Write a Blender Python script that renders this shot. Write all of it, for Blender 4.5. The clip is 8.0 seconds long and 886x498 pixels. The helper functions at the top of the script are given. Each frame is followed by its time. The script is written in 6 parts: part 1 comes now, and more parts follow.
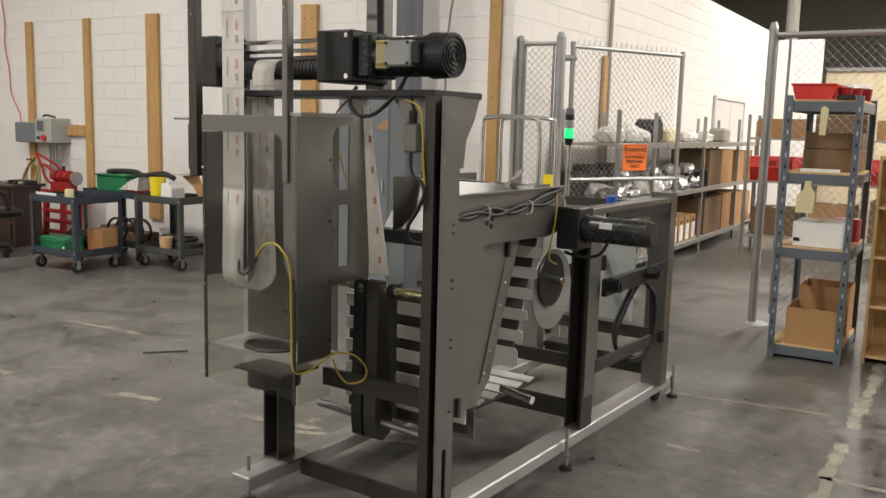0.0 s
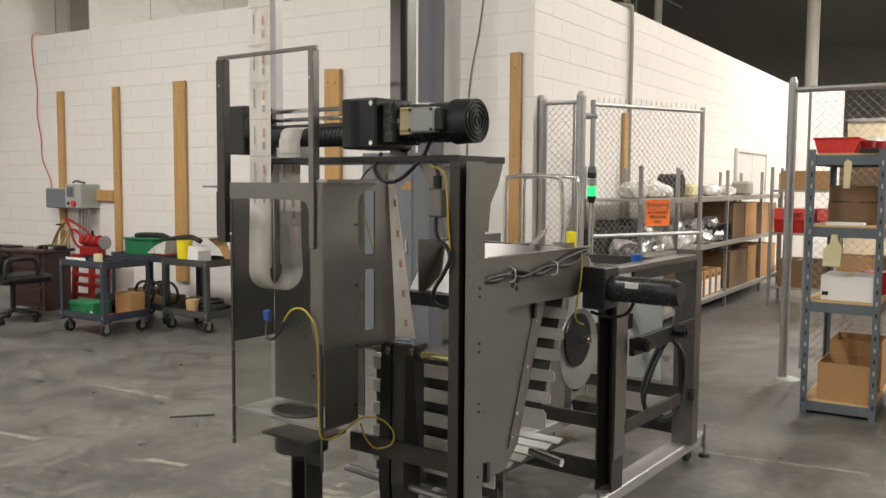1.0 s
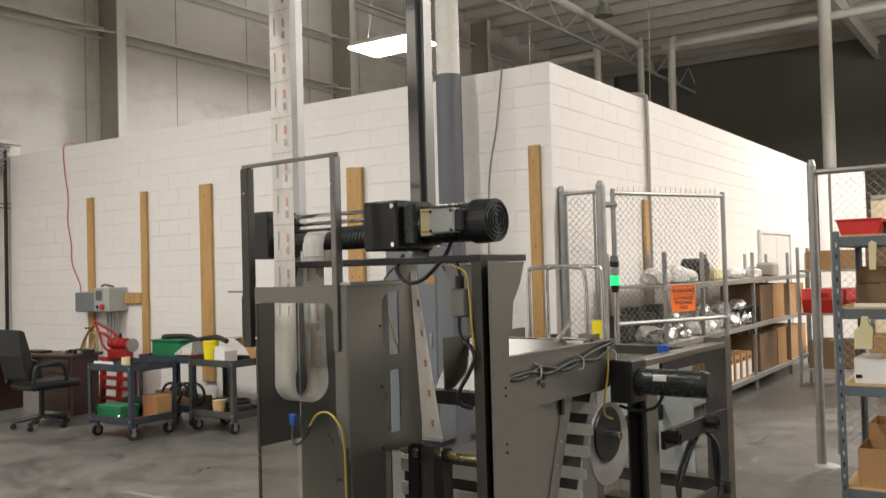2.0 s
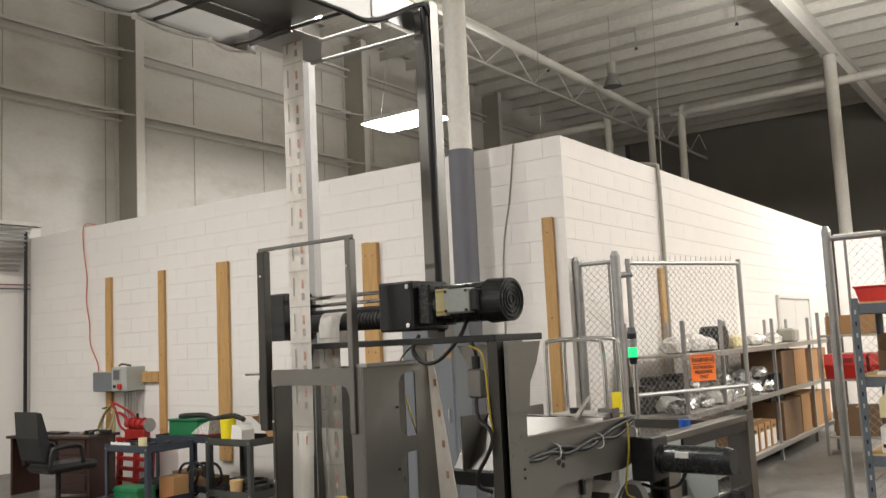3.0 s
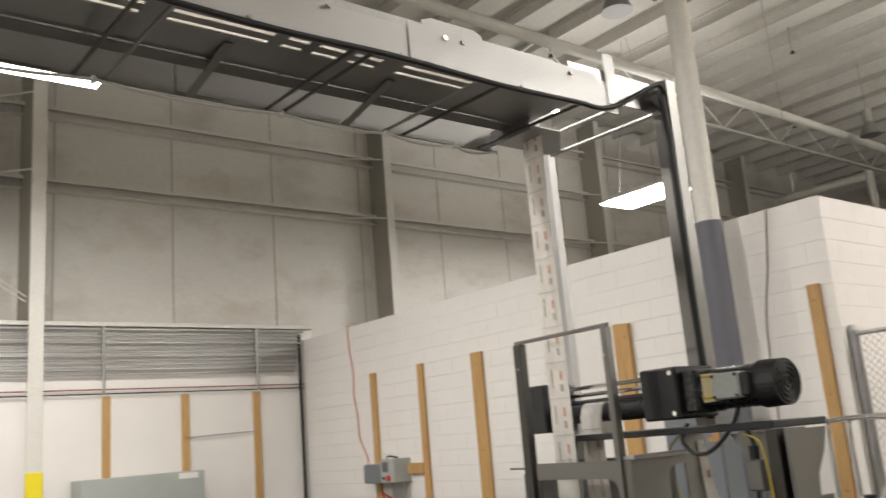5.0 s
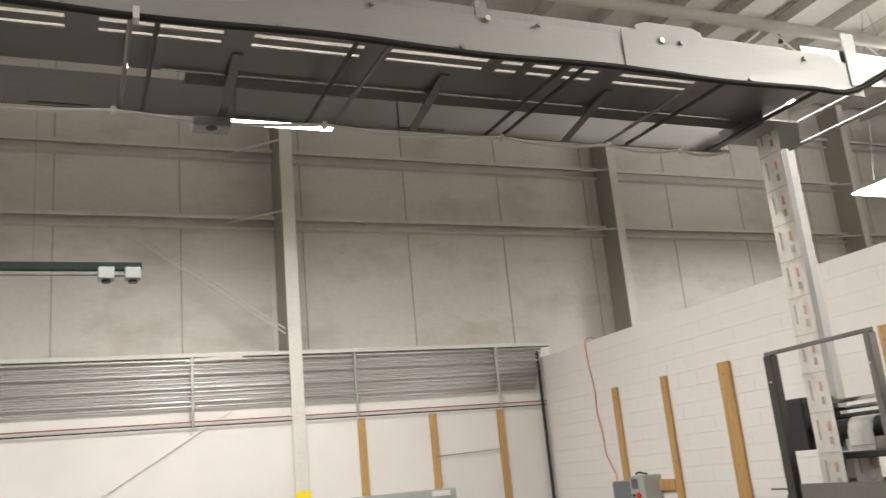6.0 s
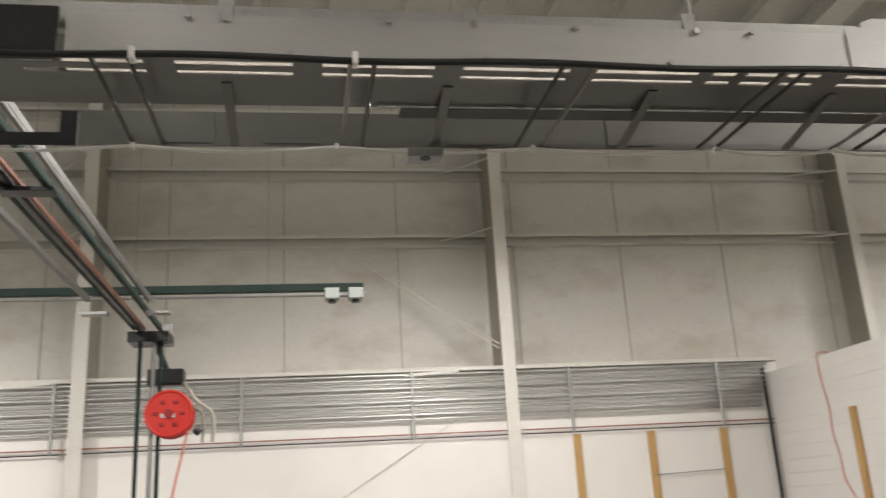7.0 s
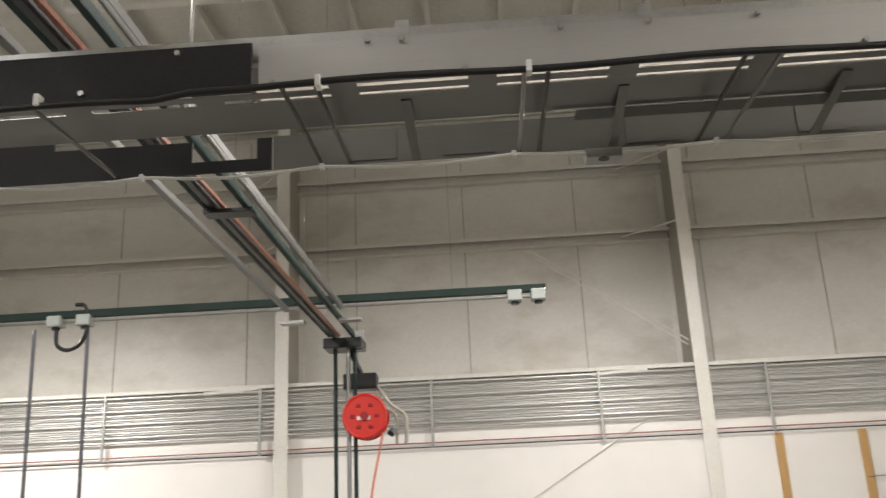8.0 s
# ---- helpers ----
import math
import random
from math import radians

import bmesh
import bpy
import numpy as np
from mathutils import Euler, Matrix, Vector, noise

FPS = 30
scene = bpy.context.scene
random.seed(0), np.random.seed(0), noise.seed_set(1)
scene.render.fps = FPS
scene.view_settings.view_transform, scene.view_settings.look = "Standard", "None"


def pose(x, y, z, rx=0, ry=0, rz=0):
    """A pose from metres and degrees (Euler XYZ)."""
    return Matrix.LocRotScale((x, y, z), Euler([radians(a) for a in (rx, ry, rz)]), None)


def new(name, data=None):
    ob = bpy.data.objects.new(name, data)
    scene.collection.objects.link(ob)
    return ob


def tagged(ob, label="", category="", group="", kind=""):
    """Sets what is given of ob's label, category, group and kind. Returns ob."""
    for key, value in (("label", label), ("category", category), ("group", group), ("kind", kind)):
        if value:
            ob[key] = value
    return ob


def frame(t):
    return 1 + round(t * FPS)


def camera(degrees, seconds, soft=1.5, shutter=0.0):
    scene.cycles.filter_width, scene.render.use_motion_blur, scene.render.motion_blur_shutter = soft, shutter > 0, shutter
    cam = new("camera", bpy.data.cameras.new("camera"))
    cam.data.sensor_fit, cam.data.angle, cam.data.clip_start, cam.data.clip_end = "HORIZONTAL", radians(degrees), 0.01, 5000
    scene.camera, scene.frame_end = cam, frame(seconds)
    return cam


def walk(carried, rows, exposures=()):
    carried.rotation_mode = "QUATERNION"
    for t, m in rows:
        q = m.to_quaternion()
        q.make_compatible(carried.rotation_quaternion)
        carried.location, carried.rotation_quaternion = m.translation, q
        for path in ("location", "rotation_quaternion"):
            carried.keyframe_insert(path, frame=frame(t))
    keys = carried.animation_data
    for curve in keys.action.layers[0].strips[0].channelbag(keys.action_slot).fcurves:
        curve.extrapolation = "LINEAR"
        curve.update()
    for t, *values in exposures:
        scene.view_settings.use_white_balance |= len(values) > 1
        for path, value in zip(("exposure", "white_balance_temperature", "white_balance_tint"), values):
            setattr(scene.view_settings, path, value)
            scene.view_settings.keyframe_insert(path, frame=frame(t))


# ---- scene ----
cam = camera(53.91, 8.0, soft=1.35, shutter=0.35)
PATH = [
    (0.0, pose(0.000, 0.000, 1.600, 81.92, -1.47, 31.47)),
    (0.5, pose(-0.005, -0.009, 1.614, 83.63, -0.94, 32.25)),
    (1.0, pose(-0.003, -0.015, 1.630, 85.56, -0.39, 32.88)),
    (1.5, pose(0.005, -0.019, 1.651, 88.32, 0.42, 33.51)),
    (1.7, pose(0.008, -0.021, 1.659, 89.61, 0.87, 33.95)),
    (2.8, pose(0.025, -0.035, 1.703, 95.25, 2.63, 35.25)),
    (3.0, pose(0.028, -0.037, 1.711, 96.02, 2.68, 35.56)),
    (3.5, pose(0.028, -0.045, 1.722, 97.82, 3.27, 36.78)),
    (4.0, pose(0.021, -0.057, 1.730, 99.01, 3.84, 40.72)),
    (4.2, pose(0.018, -0.058, 1.734, 99.54, 4.01, 42.84)),
    (5.3, pose(0.005, -0.061, 1.754, 103.51, 4.73, 57.41)),
    (5.5, pose(0.002, -0.062, 1.758, 104.08, 4.76, 61.64)),
    (6.0, pose(-0.011, -0.032, 1.772, 104.76, 5.30, 67.83)),
    (6.5, pose(-0.002, -0.031, 1.783, 105.75, 4.71, 73.50)),
    (7.0, pose(0.024, -0.044, 1.794, 106.63, 3.18, 81.56)),
    (7.5, pose(0.041, -0.047, 1.806, 107.42, 2.93, 88.22)),
    (8.0, pose(0.045, -0.055, 1.811, 107.15, 2.46, 93.62)),
]
walk(cam, PATH)

# ---- light: dim hall air, and the lamps in high_bay_lamp() below ----
scene.view_settings.exposure = 0.0
world = bpy.data.worlds.new("world")
scene.world = world
world.use_nodes = True
world.node_tree.nodes["Background"].inputs[0].default_value = (0.5, 0.5, 0.48, 1)
world.node_tree.nodes["Background"].inputs[1].default_value = 0.02
LAMP_POWER = 328.0
LAMP_COLOUR = (1.0, 0.96, 0.915)


# ---- materials ----
def material(name, colour, rough=0.5, metal=0.0, vary=0.12, scale=3.0, fine=60.0, bump=0.15, stain=None, stain_scale=0.8,
             stain_amount=0.5, glow=0.0, island=0.0, scuff=None, stretch=(1, 1, 1), alpha=1.0, transmission=0.0, rough_vary=0.12):
    m = bpy.data.materials.new(name)
    m.use_nodes = True
    n, l = m.node_tree.nodes, m.node_tree.links
    b = n["Principled BSDF"]
    co = n.new("ShaderNodeTexCoord")
    mp = n.new("ShaderNodeMapping")
    mp.inputs["Scale"].default_value = stretch
    l.new(co.outputs["Object"], mp.inputs[0])
    big = n.new("ShaderNodeTexNoise")
    big.inputs["Scale"].default_value, big.inputs["Detail"].default_value = scale, 5
    small = n.new("ShaderNodeTexNoise")
    small.inputs["Scale"].default_value, small.inputs["Detail"].default_value = fine, 3
    for q in (big, small):
        l.new(mp.outputs[0], q.inputs["Vector"])
    add = n.new("ShaderNodeMath")
    add.operation = "ADD"
    l.new(big.outputs[0], add.inputs[0])
    l.new(small.outputs[0], add.inputs[1])
    rng = n.new("ShaderNodeMapRange")
    rng.inputs["From Min"].default_value, rng.inputs["From Max"].default_value = 0.6, 1.4
    rng.inputs["To Min"].default_value, rng.inputs["To Max"].default_value = 1 - vary, 1 + vary
    l.new(add.outputs[0], rng.inputs[0])
    mul = n.new("ShaderNodeVectorMath")
    mul.operation = "SCALE"
    mul.inputs[0].default_value = colour
    l.new(rng.outputs[0], mul.inputs["Scale"])
    last = mul.outputs[0]
    if island:
        info = n.new("ShaderNodeObjectInfo")
        geo = n.new("ShaderNodeNewGeometry")
        both = n.new("ShaderNodeMath")
        both.operation = "ADD"
        l.new(info.outputs["Random"], both.inputs[0])
        l.new(geo.outputs["Random Per Island"], both.inputs[1])
        r2 = n.new("ShaderNodeMapRange")
        r2.inputs["From Max"].default_value = 2.0
        r2.inputs["To Min"].default_value, r2.inputs["To Max"].default_value = 1 - island, 1 + island
        l.new(both.outputs[0], r2.inputs[0])
        m2 = n.new("ShaderNodeVectorMath")
        m2.operation = "SCALE"
        l.new(last, m2.inputs[0])
        l.new(r2.outputs[0], m2.inputs["Scale"])
        last = m2.outputs[0]
    if stain:
        st = n.new("ShaderNodeTexNoise")
        st.inputs["Scale"].default_value, st.inputs["Detail"].default_value = stain_scale, 7
        st.inputs["Roughness"].default_value = 0.65
        l.new(mp.outputs[0], st.inputs["Vector"])
        ramp = n.new("ShaderNodeMapRange")
        ramp.inputs["From Min"].default_value, ramp.inputs["From Max"].default_value = 0.5, 0.72
        ramp.inputs["To Max"].default_value = stain_amount
        l.new(st.outputs[0], ramp.inputs[0])
        mix = n.new("ShaderNodeMix")
        mix.data_type = "RGBA"
        l.new(ramp.outputs[0], mix.inputs["Factor"])
        l.new(last, mix.inputs["A"])
        mix.inputs["B"].default_value = (*stain, 1)
        last = mix.outputs["Result"]
    if scuff:
        sc = n.new("ShaderNodeTexNoise")
        sc.inputs["Scale"].default_value, sc.inputs["Detail"].default_value, sc.inputs["Distortion"].default_value = 5.5, 8, 1.5
        sc.inputs["Roughness"].default_value = 0.75
        l.new(mp.outputs[0], sc.inputs["Vector"])
        r3 = n.new("ShaderNodeMapRange")
        r3.inputs["From Min"].default_value, r3.inputs["From Max"].default_value, r3.inputs["To Max"].default_value = 0.55, 0.75, 0.7
        l.new(sc.outputs[0], r3.inputs[0])
        mx = n.new("ShaderNodeMix")
        mx.data_type = "RGBA"
        l.new(r3.outputs[0], mx.inputs["Factor"])
        l.new(last, mx.inputs["A"])
        mx.inputs["B"].default_value = (*scuff, 1)
        last = mx.outputs["Result"]
    l.new(last, b.inputs["Base Color"])
    rr = n.new("ShaderNodeMapRange")
    rr.inputs["From Min"].default_value, rr.inputs["From Max"].default_value = 0.6, 1.4
    rr.inputs["To Min"].default_value = max(rough - rough_vary, 0.02)
    rr.inputs["To Max"].default_value = min(rough + rough_vary, 1)
    l.new(add.outputs[0], rr.inputs[0])
    l.new(rr.outputs[0], b.inputs["Roughness"])
    b.inputs["Metallic"].default_value = metal
    if bump:
        bp = n.new("ShaderNodeBump")
        bp.inputs["Strength"].default_value, bp.inputs["Distance"].default_value = bump, 0.01
        l.new(small.outputs[0], bp.inputs["Height"])
        l.new(bp.outputs[0], b.inputs["Normal"])
    if glow:
        b.inputs["Emission Color"].default_value = (*colour, 1)
        b.inputs["Emission Strength"].default_value = glow
    b.inputs["Alpha"].default_value = alpha
    b.inputs["Transmission Weight"].default_value = transmission
    return m


CONCRETE = material("concrete_floor", (0.118, 0.112, 0.102), 0.42, vary=0.8, scale=2.4, fine=13, bump=0.06, scuff=(0.27, 0.252, 0.222),
                    stain=(0.055, 0.052, 0.049), stain_scale=1.1, stain_amount=0.85, rough_vary=0.18)
BLOCK = material("painted_block", (0.82, 0.79, 0.755), 0.55, vary=0.05, scale=2, fine=90, bump=0.2, island=0.02,
                 stain=(0.66, 0.62, 0.55), stain_scale=0.5, stain_amount=0.3)
MORTAR = material("painted_joint", (0.80, 0.77, 0.735), 0.8, vary=0.08)
PANEL = material("painted_wall_panel", (0.66, 0.638, 0.592), 0.5, vary=0.07, scale=0.7, fine=18, bump=0.04,
                 stain=(0.40, 0.36, 0.29), stain_scale=0.9, stain_amount=0.6, stretch=(1, 0.6, 1.2))
STEEL_PAINT = material("painted_structural_steel", (0.68, 0.66, 0.61), 0.5, vary=0.1, scale=1.5, fine=25, bump=0.05,
                       stain=(0.45, 0.40, 0.31), stain_scale=1.5, stain_amount=0.4)
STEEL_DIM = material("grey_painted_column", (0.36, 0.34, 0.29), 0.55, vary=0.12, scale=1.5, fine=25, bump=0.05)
DECK = material("painted_roof_deck", (0.62, 0.60, 0.55), 0.6, vary=0.12, scale=0.8, fine=12, bump=0.05,
                stain=(0.35, 0.32, 0.26), stain_scale=0.4, stain_amount=0.4)
# The far wall's lack of light is put into this dark colour.
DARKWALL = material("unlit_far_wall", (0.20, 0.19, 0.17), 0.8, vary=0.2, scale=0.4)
BEIGE = material("beige_wall", (0.62, 0.52, 0.36), 0.7, vary=0.08)
WOOD = material("pine_lumber", (0.50, 0.30, 0.115), 0.6, vary=0.22, scale=5, fine=45, bump=0.2, stretch=(6, 6, 0.5),
                stain=(0.22, 0.10, 0.03), stain_scale=2.2, stain_amount=0.5, island=0.12)
PLY = material("plywood", (0.62, 0.42, 0.20), 0.6, vary=0.15, scale=3, fine=40, stretch=(1, 6, 1))
GALV = material("galvanised_steel", (0.37, 0.37, 0.362), 0.45, 0.8, vary=0.15, scale=8, fine=60, bump=0.08)
STAINLESS = material("brushed_stainless", (0.215, 0.208, 0.195), 0.36, 0.85, vary=0.08, scale=2.5, fine=90, bump=0.0, stretch=(1.2, 1.2, 0.5),
                     stain=(0.15, 0.145, 0.135), stain_scale=1.2, stain_amount=0.2, rough_vary=0.10)
DULL = material("dull_stainless", (0.15, 0.146, 0.136), 0.33, 0.85, vary=0.15, scale=2, fine=30, bump=0.0, stretch=(1.2, 1.2, 0.5), rough_vary=0.08)
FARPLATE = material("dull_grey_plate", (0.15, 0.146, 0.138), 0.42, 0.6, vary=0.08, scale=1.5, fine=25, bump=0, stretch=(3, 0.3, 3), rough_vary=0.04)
RAIL = material("dull_aluminium", (0.22, 0.216, 0.21), 0.32, 0.75, vary=0.07, scale=1, fine=25, bump=0, stretch=(3, 0.3, 3), rough_vary=0.04)
BRIGHT = material("bright_aluminium", (0.42, 0.416, 0.408), 0.52, 0.75, vary=0.1, scale=3, fine=80, bump=0.03, stretch=(3, 0.3, 3),
                  stain=(0.33, 0.32, 0.30), stain_scale=2, stain_amount=0.35)
CONDUIT = material("bright_conduit", (0.60, 0.60, 0.585), 0.40, 0.85, vary=0.06, scale=3, fine=30, bump=0, rough_vary=0.03)
RUSTRED = material("rusty_red_pipe", (0.30, 0.11, 0.08), 0.5, vary=0.2)
REELDISC = material("cloudy_reel_disc", (0.30, 0.295, 0.275), 0.4, vary=0.12)
DOORWHITE = material("off_white_door_paint", (0.66, 0.65, 0.62), 0.45, vary=0.05)
CHROME = material("chrome", (0.75, 0.75, 0.74), 0.12, 1.0, vary=0.05, bump=0)
DARKSTEEL = material("dark_channel_steel", (0.066, 0.062, 0.055), 0.45, 0.6, vary=0.2, scale=5, fine=50, bump=0.08)
BLACK = material("black_powder_coat", (0.012, 0.012, 0.013), 0.42, 0.0, vary=0.3, scale=6, fine=120, bump=0.1)
RUBBER = material("black_rubber", (0.012, 0.012, 0.012), 0.55, vary=0.3, bump=0.1)
MOTORGREY = material("dark_grey_motor_paint", (0.030, 0.034, 0.034), 0.27, 0.2, vary=0.12, scale=8, bump=0)
PLATEGREY = material("pale_grey_plate", (0.42, 0.45, 0.43), 0.45, 0.2, vary=0.1)
LABEL = material("cream_label", (0.70, 0.62, 0.36), 0.6, vary=0.1, fine=150)
YELLOW = material("yellow_plastic", (0.46, 0.34, 0.04), 0.45, vary=0.1)
YELLOWGLOSS = material("bright_yellow_plastic", (0.85, 0.70, 0.02), 0.4, vary=0.05)
BRASS = material("yellowed_zinc_shaft", (0.62, 0.56, 0.30), 0.25, 0.9, vary=0.15, bump=0.03)
RED = material("red_paint", (0.62, 0.03, 0.02), 0.4, vary=0.15)
OILRED = material("oily_red_paint", (0.36, 0.016, 0.014), 0.4, vary=0.3, scale=9, stain=(0.05, 0.02, 0.02), stain_scale=9, stain_amount=0.6)
CARTGREY = material("grey_cart_paint", (0.058, 0.060, 0.055), 0.45, vary=0.25, scale=6)
DARKRED = material("dark_red_plastic", (0.30, 0.015, 0.02), 0.35, vary=0.15)
REDHOSE = material("faded_red_hose", (0.62, 0.22, 0.17), 0.5, vary=0.1)
ORANGE = material("orange_sign", (0.85, 0.17, 0.015), 0.45, vary=0.05)
CONVBLACK = material("matt_black_paint", (0.012, 0.012, 0.013), 0.7, vary=0.2, scale=3, bump=0.05)
BLUEGREY = material("blue_grey_shelf_paint", (0.125, 0.145, 0.165), 0.45, 0.1, vary=0.15, scale=6, fine=60)
CARTBLUE = material("blue_grey_cart_paint", (0.030, 0.038, 0.054), 0.42, vary=0.2, scale=5)
WRAP = material("grey_column_wrap", (0.115, 0.115, 0.135), 0.55, vary=0.1)
LOCKER = material("grey_cabinet_paint", (0.16, 0.175, 0.19), 0.45, vary=0.08, scale=1)
KRAFT = material("brown_cardboard", (0.40, 0.225, 0.095), 0.75, vary=0.12, scale=3, fine=50, bump=0.08, island=0.15)
DARKKRAFT = material("dark_cardboard", (0.19, 0.115, 0.06), 0.8, vary=0.2, scale=3, fine=50)
WHITE = material("white_card", (0.80, 0.79, 0.76), 0.6, vary=0.04)
BLUE = material("blue_plastic", (0.01, 0.09, 0.42), 0.4, vary=0.1)
GREEN = material("green_paint", (0.01, 0.16, 0.06), 0.45, vary=0.15)
BUSGREEN = material("dark_green_busbar", (0.004, 0.020, 0.015), 0.7, vary=0.15)
COPPER = material("orange_brown_conductor", (0.20, 0.065, 0.032), 0.4, 0.3, vary=0.1)
MAHOGANY = material("dark_mahogany_laminate", (0.0372, 0.0149, 0.0112), 0.4, vary=0.25, scale=3, fine=40, stretch=(1, 8, 1))
LEATHER = material("black_leather", (0.014, 0.014, 0.015), 0.45, vary=0.2, bump=0.2)
SILVERBAG = material("silver_film_bag", (0.55, 0.55, 0.55), 0.22, 0.75, vary=0.35, scale=9, fine=28, bump=1.0)
CLEARBAG = material("cloudy_plastic_bag", (0.62, 0.60, 0.56), 0.25, 0.1, vary=0.3, scale=9, fine=25, bump=0.9)
FADEDPAINT = material("worn_floor_paint", (0.27, 0.245, 0.20), 0.6, vary=0.35, scale=9, fine=40, stain=(0.14, 0.13, 0.115), stain_scale=7, stain_amount=1.0)
PRINT = material("red_print", (0.62, 0.35, 0.28), 0.5, vary=0.25, scale=20)
PRINTDARK = material("dark_print", (0.42, 0.40, 0.37), 0.5, vary=0.25, scale=20)
LAMPGLOW = material("lamp_tubes", (1.0, 0.97, 0.90), 0.5, glow=14.0, vary=0, bump=0)
GREENGLOW = material("green_beacon_lens", (0.02, 0.72, 0.22), 0.3, glow=1.0, vary=0, bump=0)
GREYLENS = material("grey_beacon_lens", (0.30, 0.33, 0.31), 0.25, vary=0.05)
FILM = material("printed_white_film", (0.88, 0.86, 0.83), 0.3, vary=0.10, scale=9, fine=30, bump=0.15, stretch=(3, 3, 1), stain=(0.62, 0.55, 0.50), stain_scale=7, stain_amount=0.45)
link = FILM.node_tree.links
glowthrough, blend = FILM.node_tree.nodes.new("ShaderNodeBsdfTranslucent"), FILM.node_tree.nodes.new("ShaderNodeMixShader")
glowthrough.inputs[0].default_value, blend.inputs[0].default_value = (0.9, 0.87, 0.82, 1), 0.5
link.new(FILM.node_tree.nodes["Principled BSDF"].outputs[0], blend.inputs[1])
link.new(glowthrough.outputs[0], blend.inputs[2])
link.new(blend.outputs[0], FILM.node_tree.nodes["Material Output"].inputs[0])
FOAM = material("pale_slat_plastic", (0.52, 0.51, 0.48), 0.5, vary=0.1)


def clear_sheet():
    m = bpy.data.materials.new("clear_polycarbonate")
    m.use_nodes = True
    n, l = m.node_tree.nodes, m.node_tree.links
    out = n["Material Output"]
    tr = n.new("ShaderNodeBsdfTransparent")
    tr.inputs[0].default_value = (0.93, 0.93, 0.91, 1)
    gl = n.new("ShaderNodeBsdfGlossy")
    gl.inputs["Roughness"].default_value = 0.08
    mix = n.new("ShaderNodeMixShader")
    mix.inputs[0].default_value = 0.035
    l.new(tr.outputs[0], mix.inputs[1])
    l.new(gl.outputs[0], mix.inputs[2])
    l.new(mix.outputs[0], out.inputs[0])
    return m


CLEAR = clear_sheet()

# ---- building blocks ----
ORG = {}


def thing(name, label, category, at=(0, 0, 0), group="", kind="", turn=0):
    ob = new(name)
    ob.matrix_basis = pose(*at, 0, 0, turn)
    ob.empty_display_size = 0.1
    ORG[ob] = Vector(at)
    return tagged(ob, label, category, group, kind)


def part(name, bm, mat, parent=None, label="", smooth=False):
    if parent is not None:
        bmesh.ops.translate(bm, verts=bm.verts, vec=-ORG[parent])
    bmesh.ops.recalc_face_normals(bm, faces=bm.faces)
    me = bpy.data.meshes.new(name)
    bm.to_mesh(me)
    bm.free()
    me.materials.append(mat)
    if smooth:
        me.shade_smooth()
    ob = new(name, me)
    if parent is not None:
        ob.parent = parent
        ORG[ob] = ORG[parent]
    else:
        ORG[ob] = Vector((0, 0, 0))
    if label:
        ob["label"] = label
    return ob


def box(x0, x1, y0, y1, z0, z1, bevel=0.0, bm=None):
    out = bm if bm is not None else bmesh.new()
    b = bmesh.new() if bevel else out
    v = [b.verts.new((x, y, z)) for z in (min(z0, z1), max(z0, z1)) for y in (min(y0, y1), max(y0, y1)) for x in (min(x0, x1), max(x0, x1))]
    for f in ((0, 2, 3, 1), (4, 5, 7, 6), (0, 1, 5, 4), (2, 6, 7, 3), (0, 4, 6, 2), (1, 3, 7, 5)):
        b.faces.new([v[i] for i in f])
    if bevel:
        bmesh.ops.bevel(b, geom=b.edges[:], offset=bevel, segments=1, affect="EDGES")
        join(out, b)
    return out


def join(out, b):
    me = bpy.data.meshes.new("tmp")
    b.to_mesh(me)
    b.free()
    out.from_mesh(me)
    bpy.data.meshes.remove(me)
    return out


def basis(a, b):
    d = (Vector(b) - Vector(a)).normalized()
    side = d.cross(Vector((0, 0, 1)))
    if side.length < 1e-3:
        side = Vector((1, 0, 0))
    side.normalize()
    return d, side, side.cross(d).normalized()


def cyl(a, b, r, seg=16, r2=None, bm=None):
    out = bm if bm is not None else bmesh.new()
    d, s, u = basis(a, b)
    r2 = r if r2 is None else r2
    rings = []
    for p, q in ((Vector(a), r), (Vector(b), r2)):
        rings.append([out.verts.new(p + q * (math.cos(2 * math.pi * i / seg) * s + math.sin(2 * math.pi * i / seg) * u)) for i in range(seg)])
    for i in range(seg):
        j = (i + 1) % seg
        out.faces.new((rings[0][i], rings[0][j], rings[1][j], rings[1][i]))
    out.faces.new(rings[0][::-1])
    out.faces.new(rings[1])
    return out


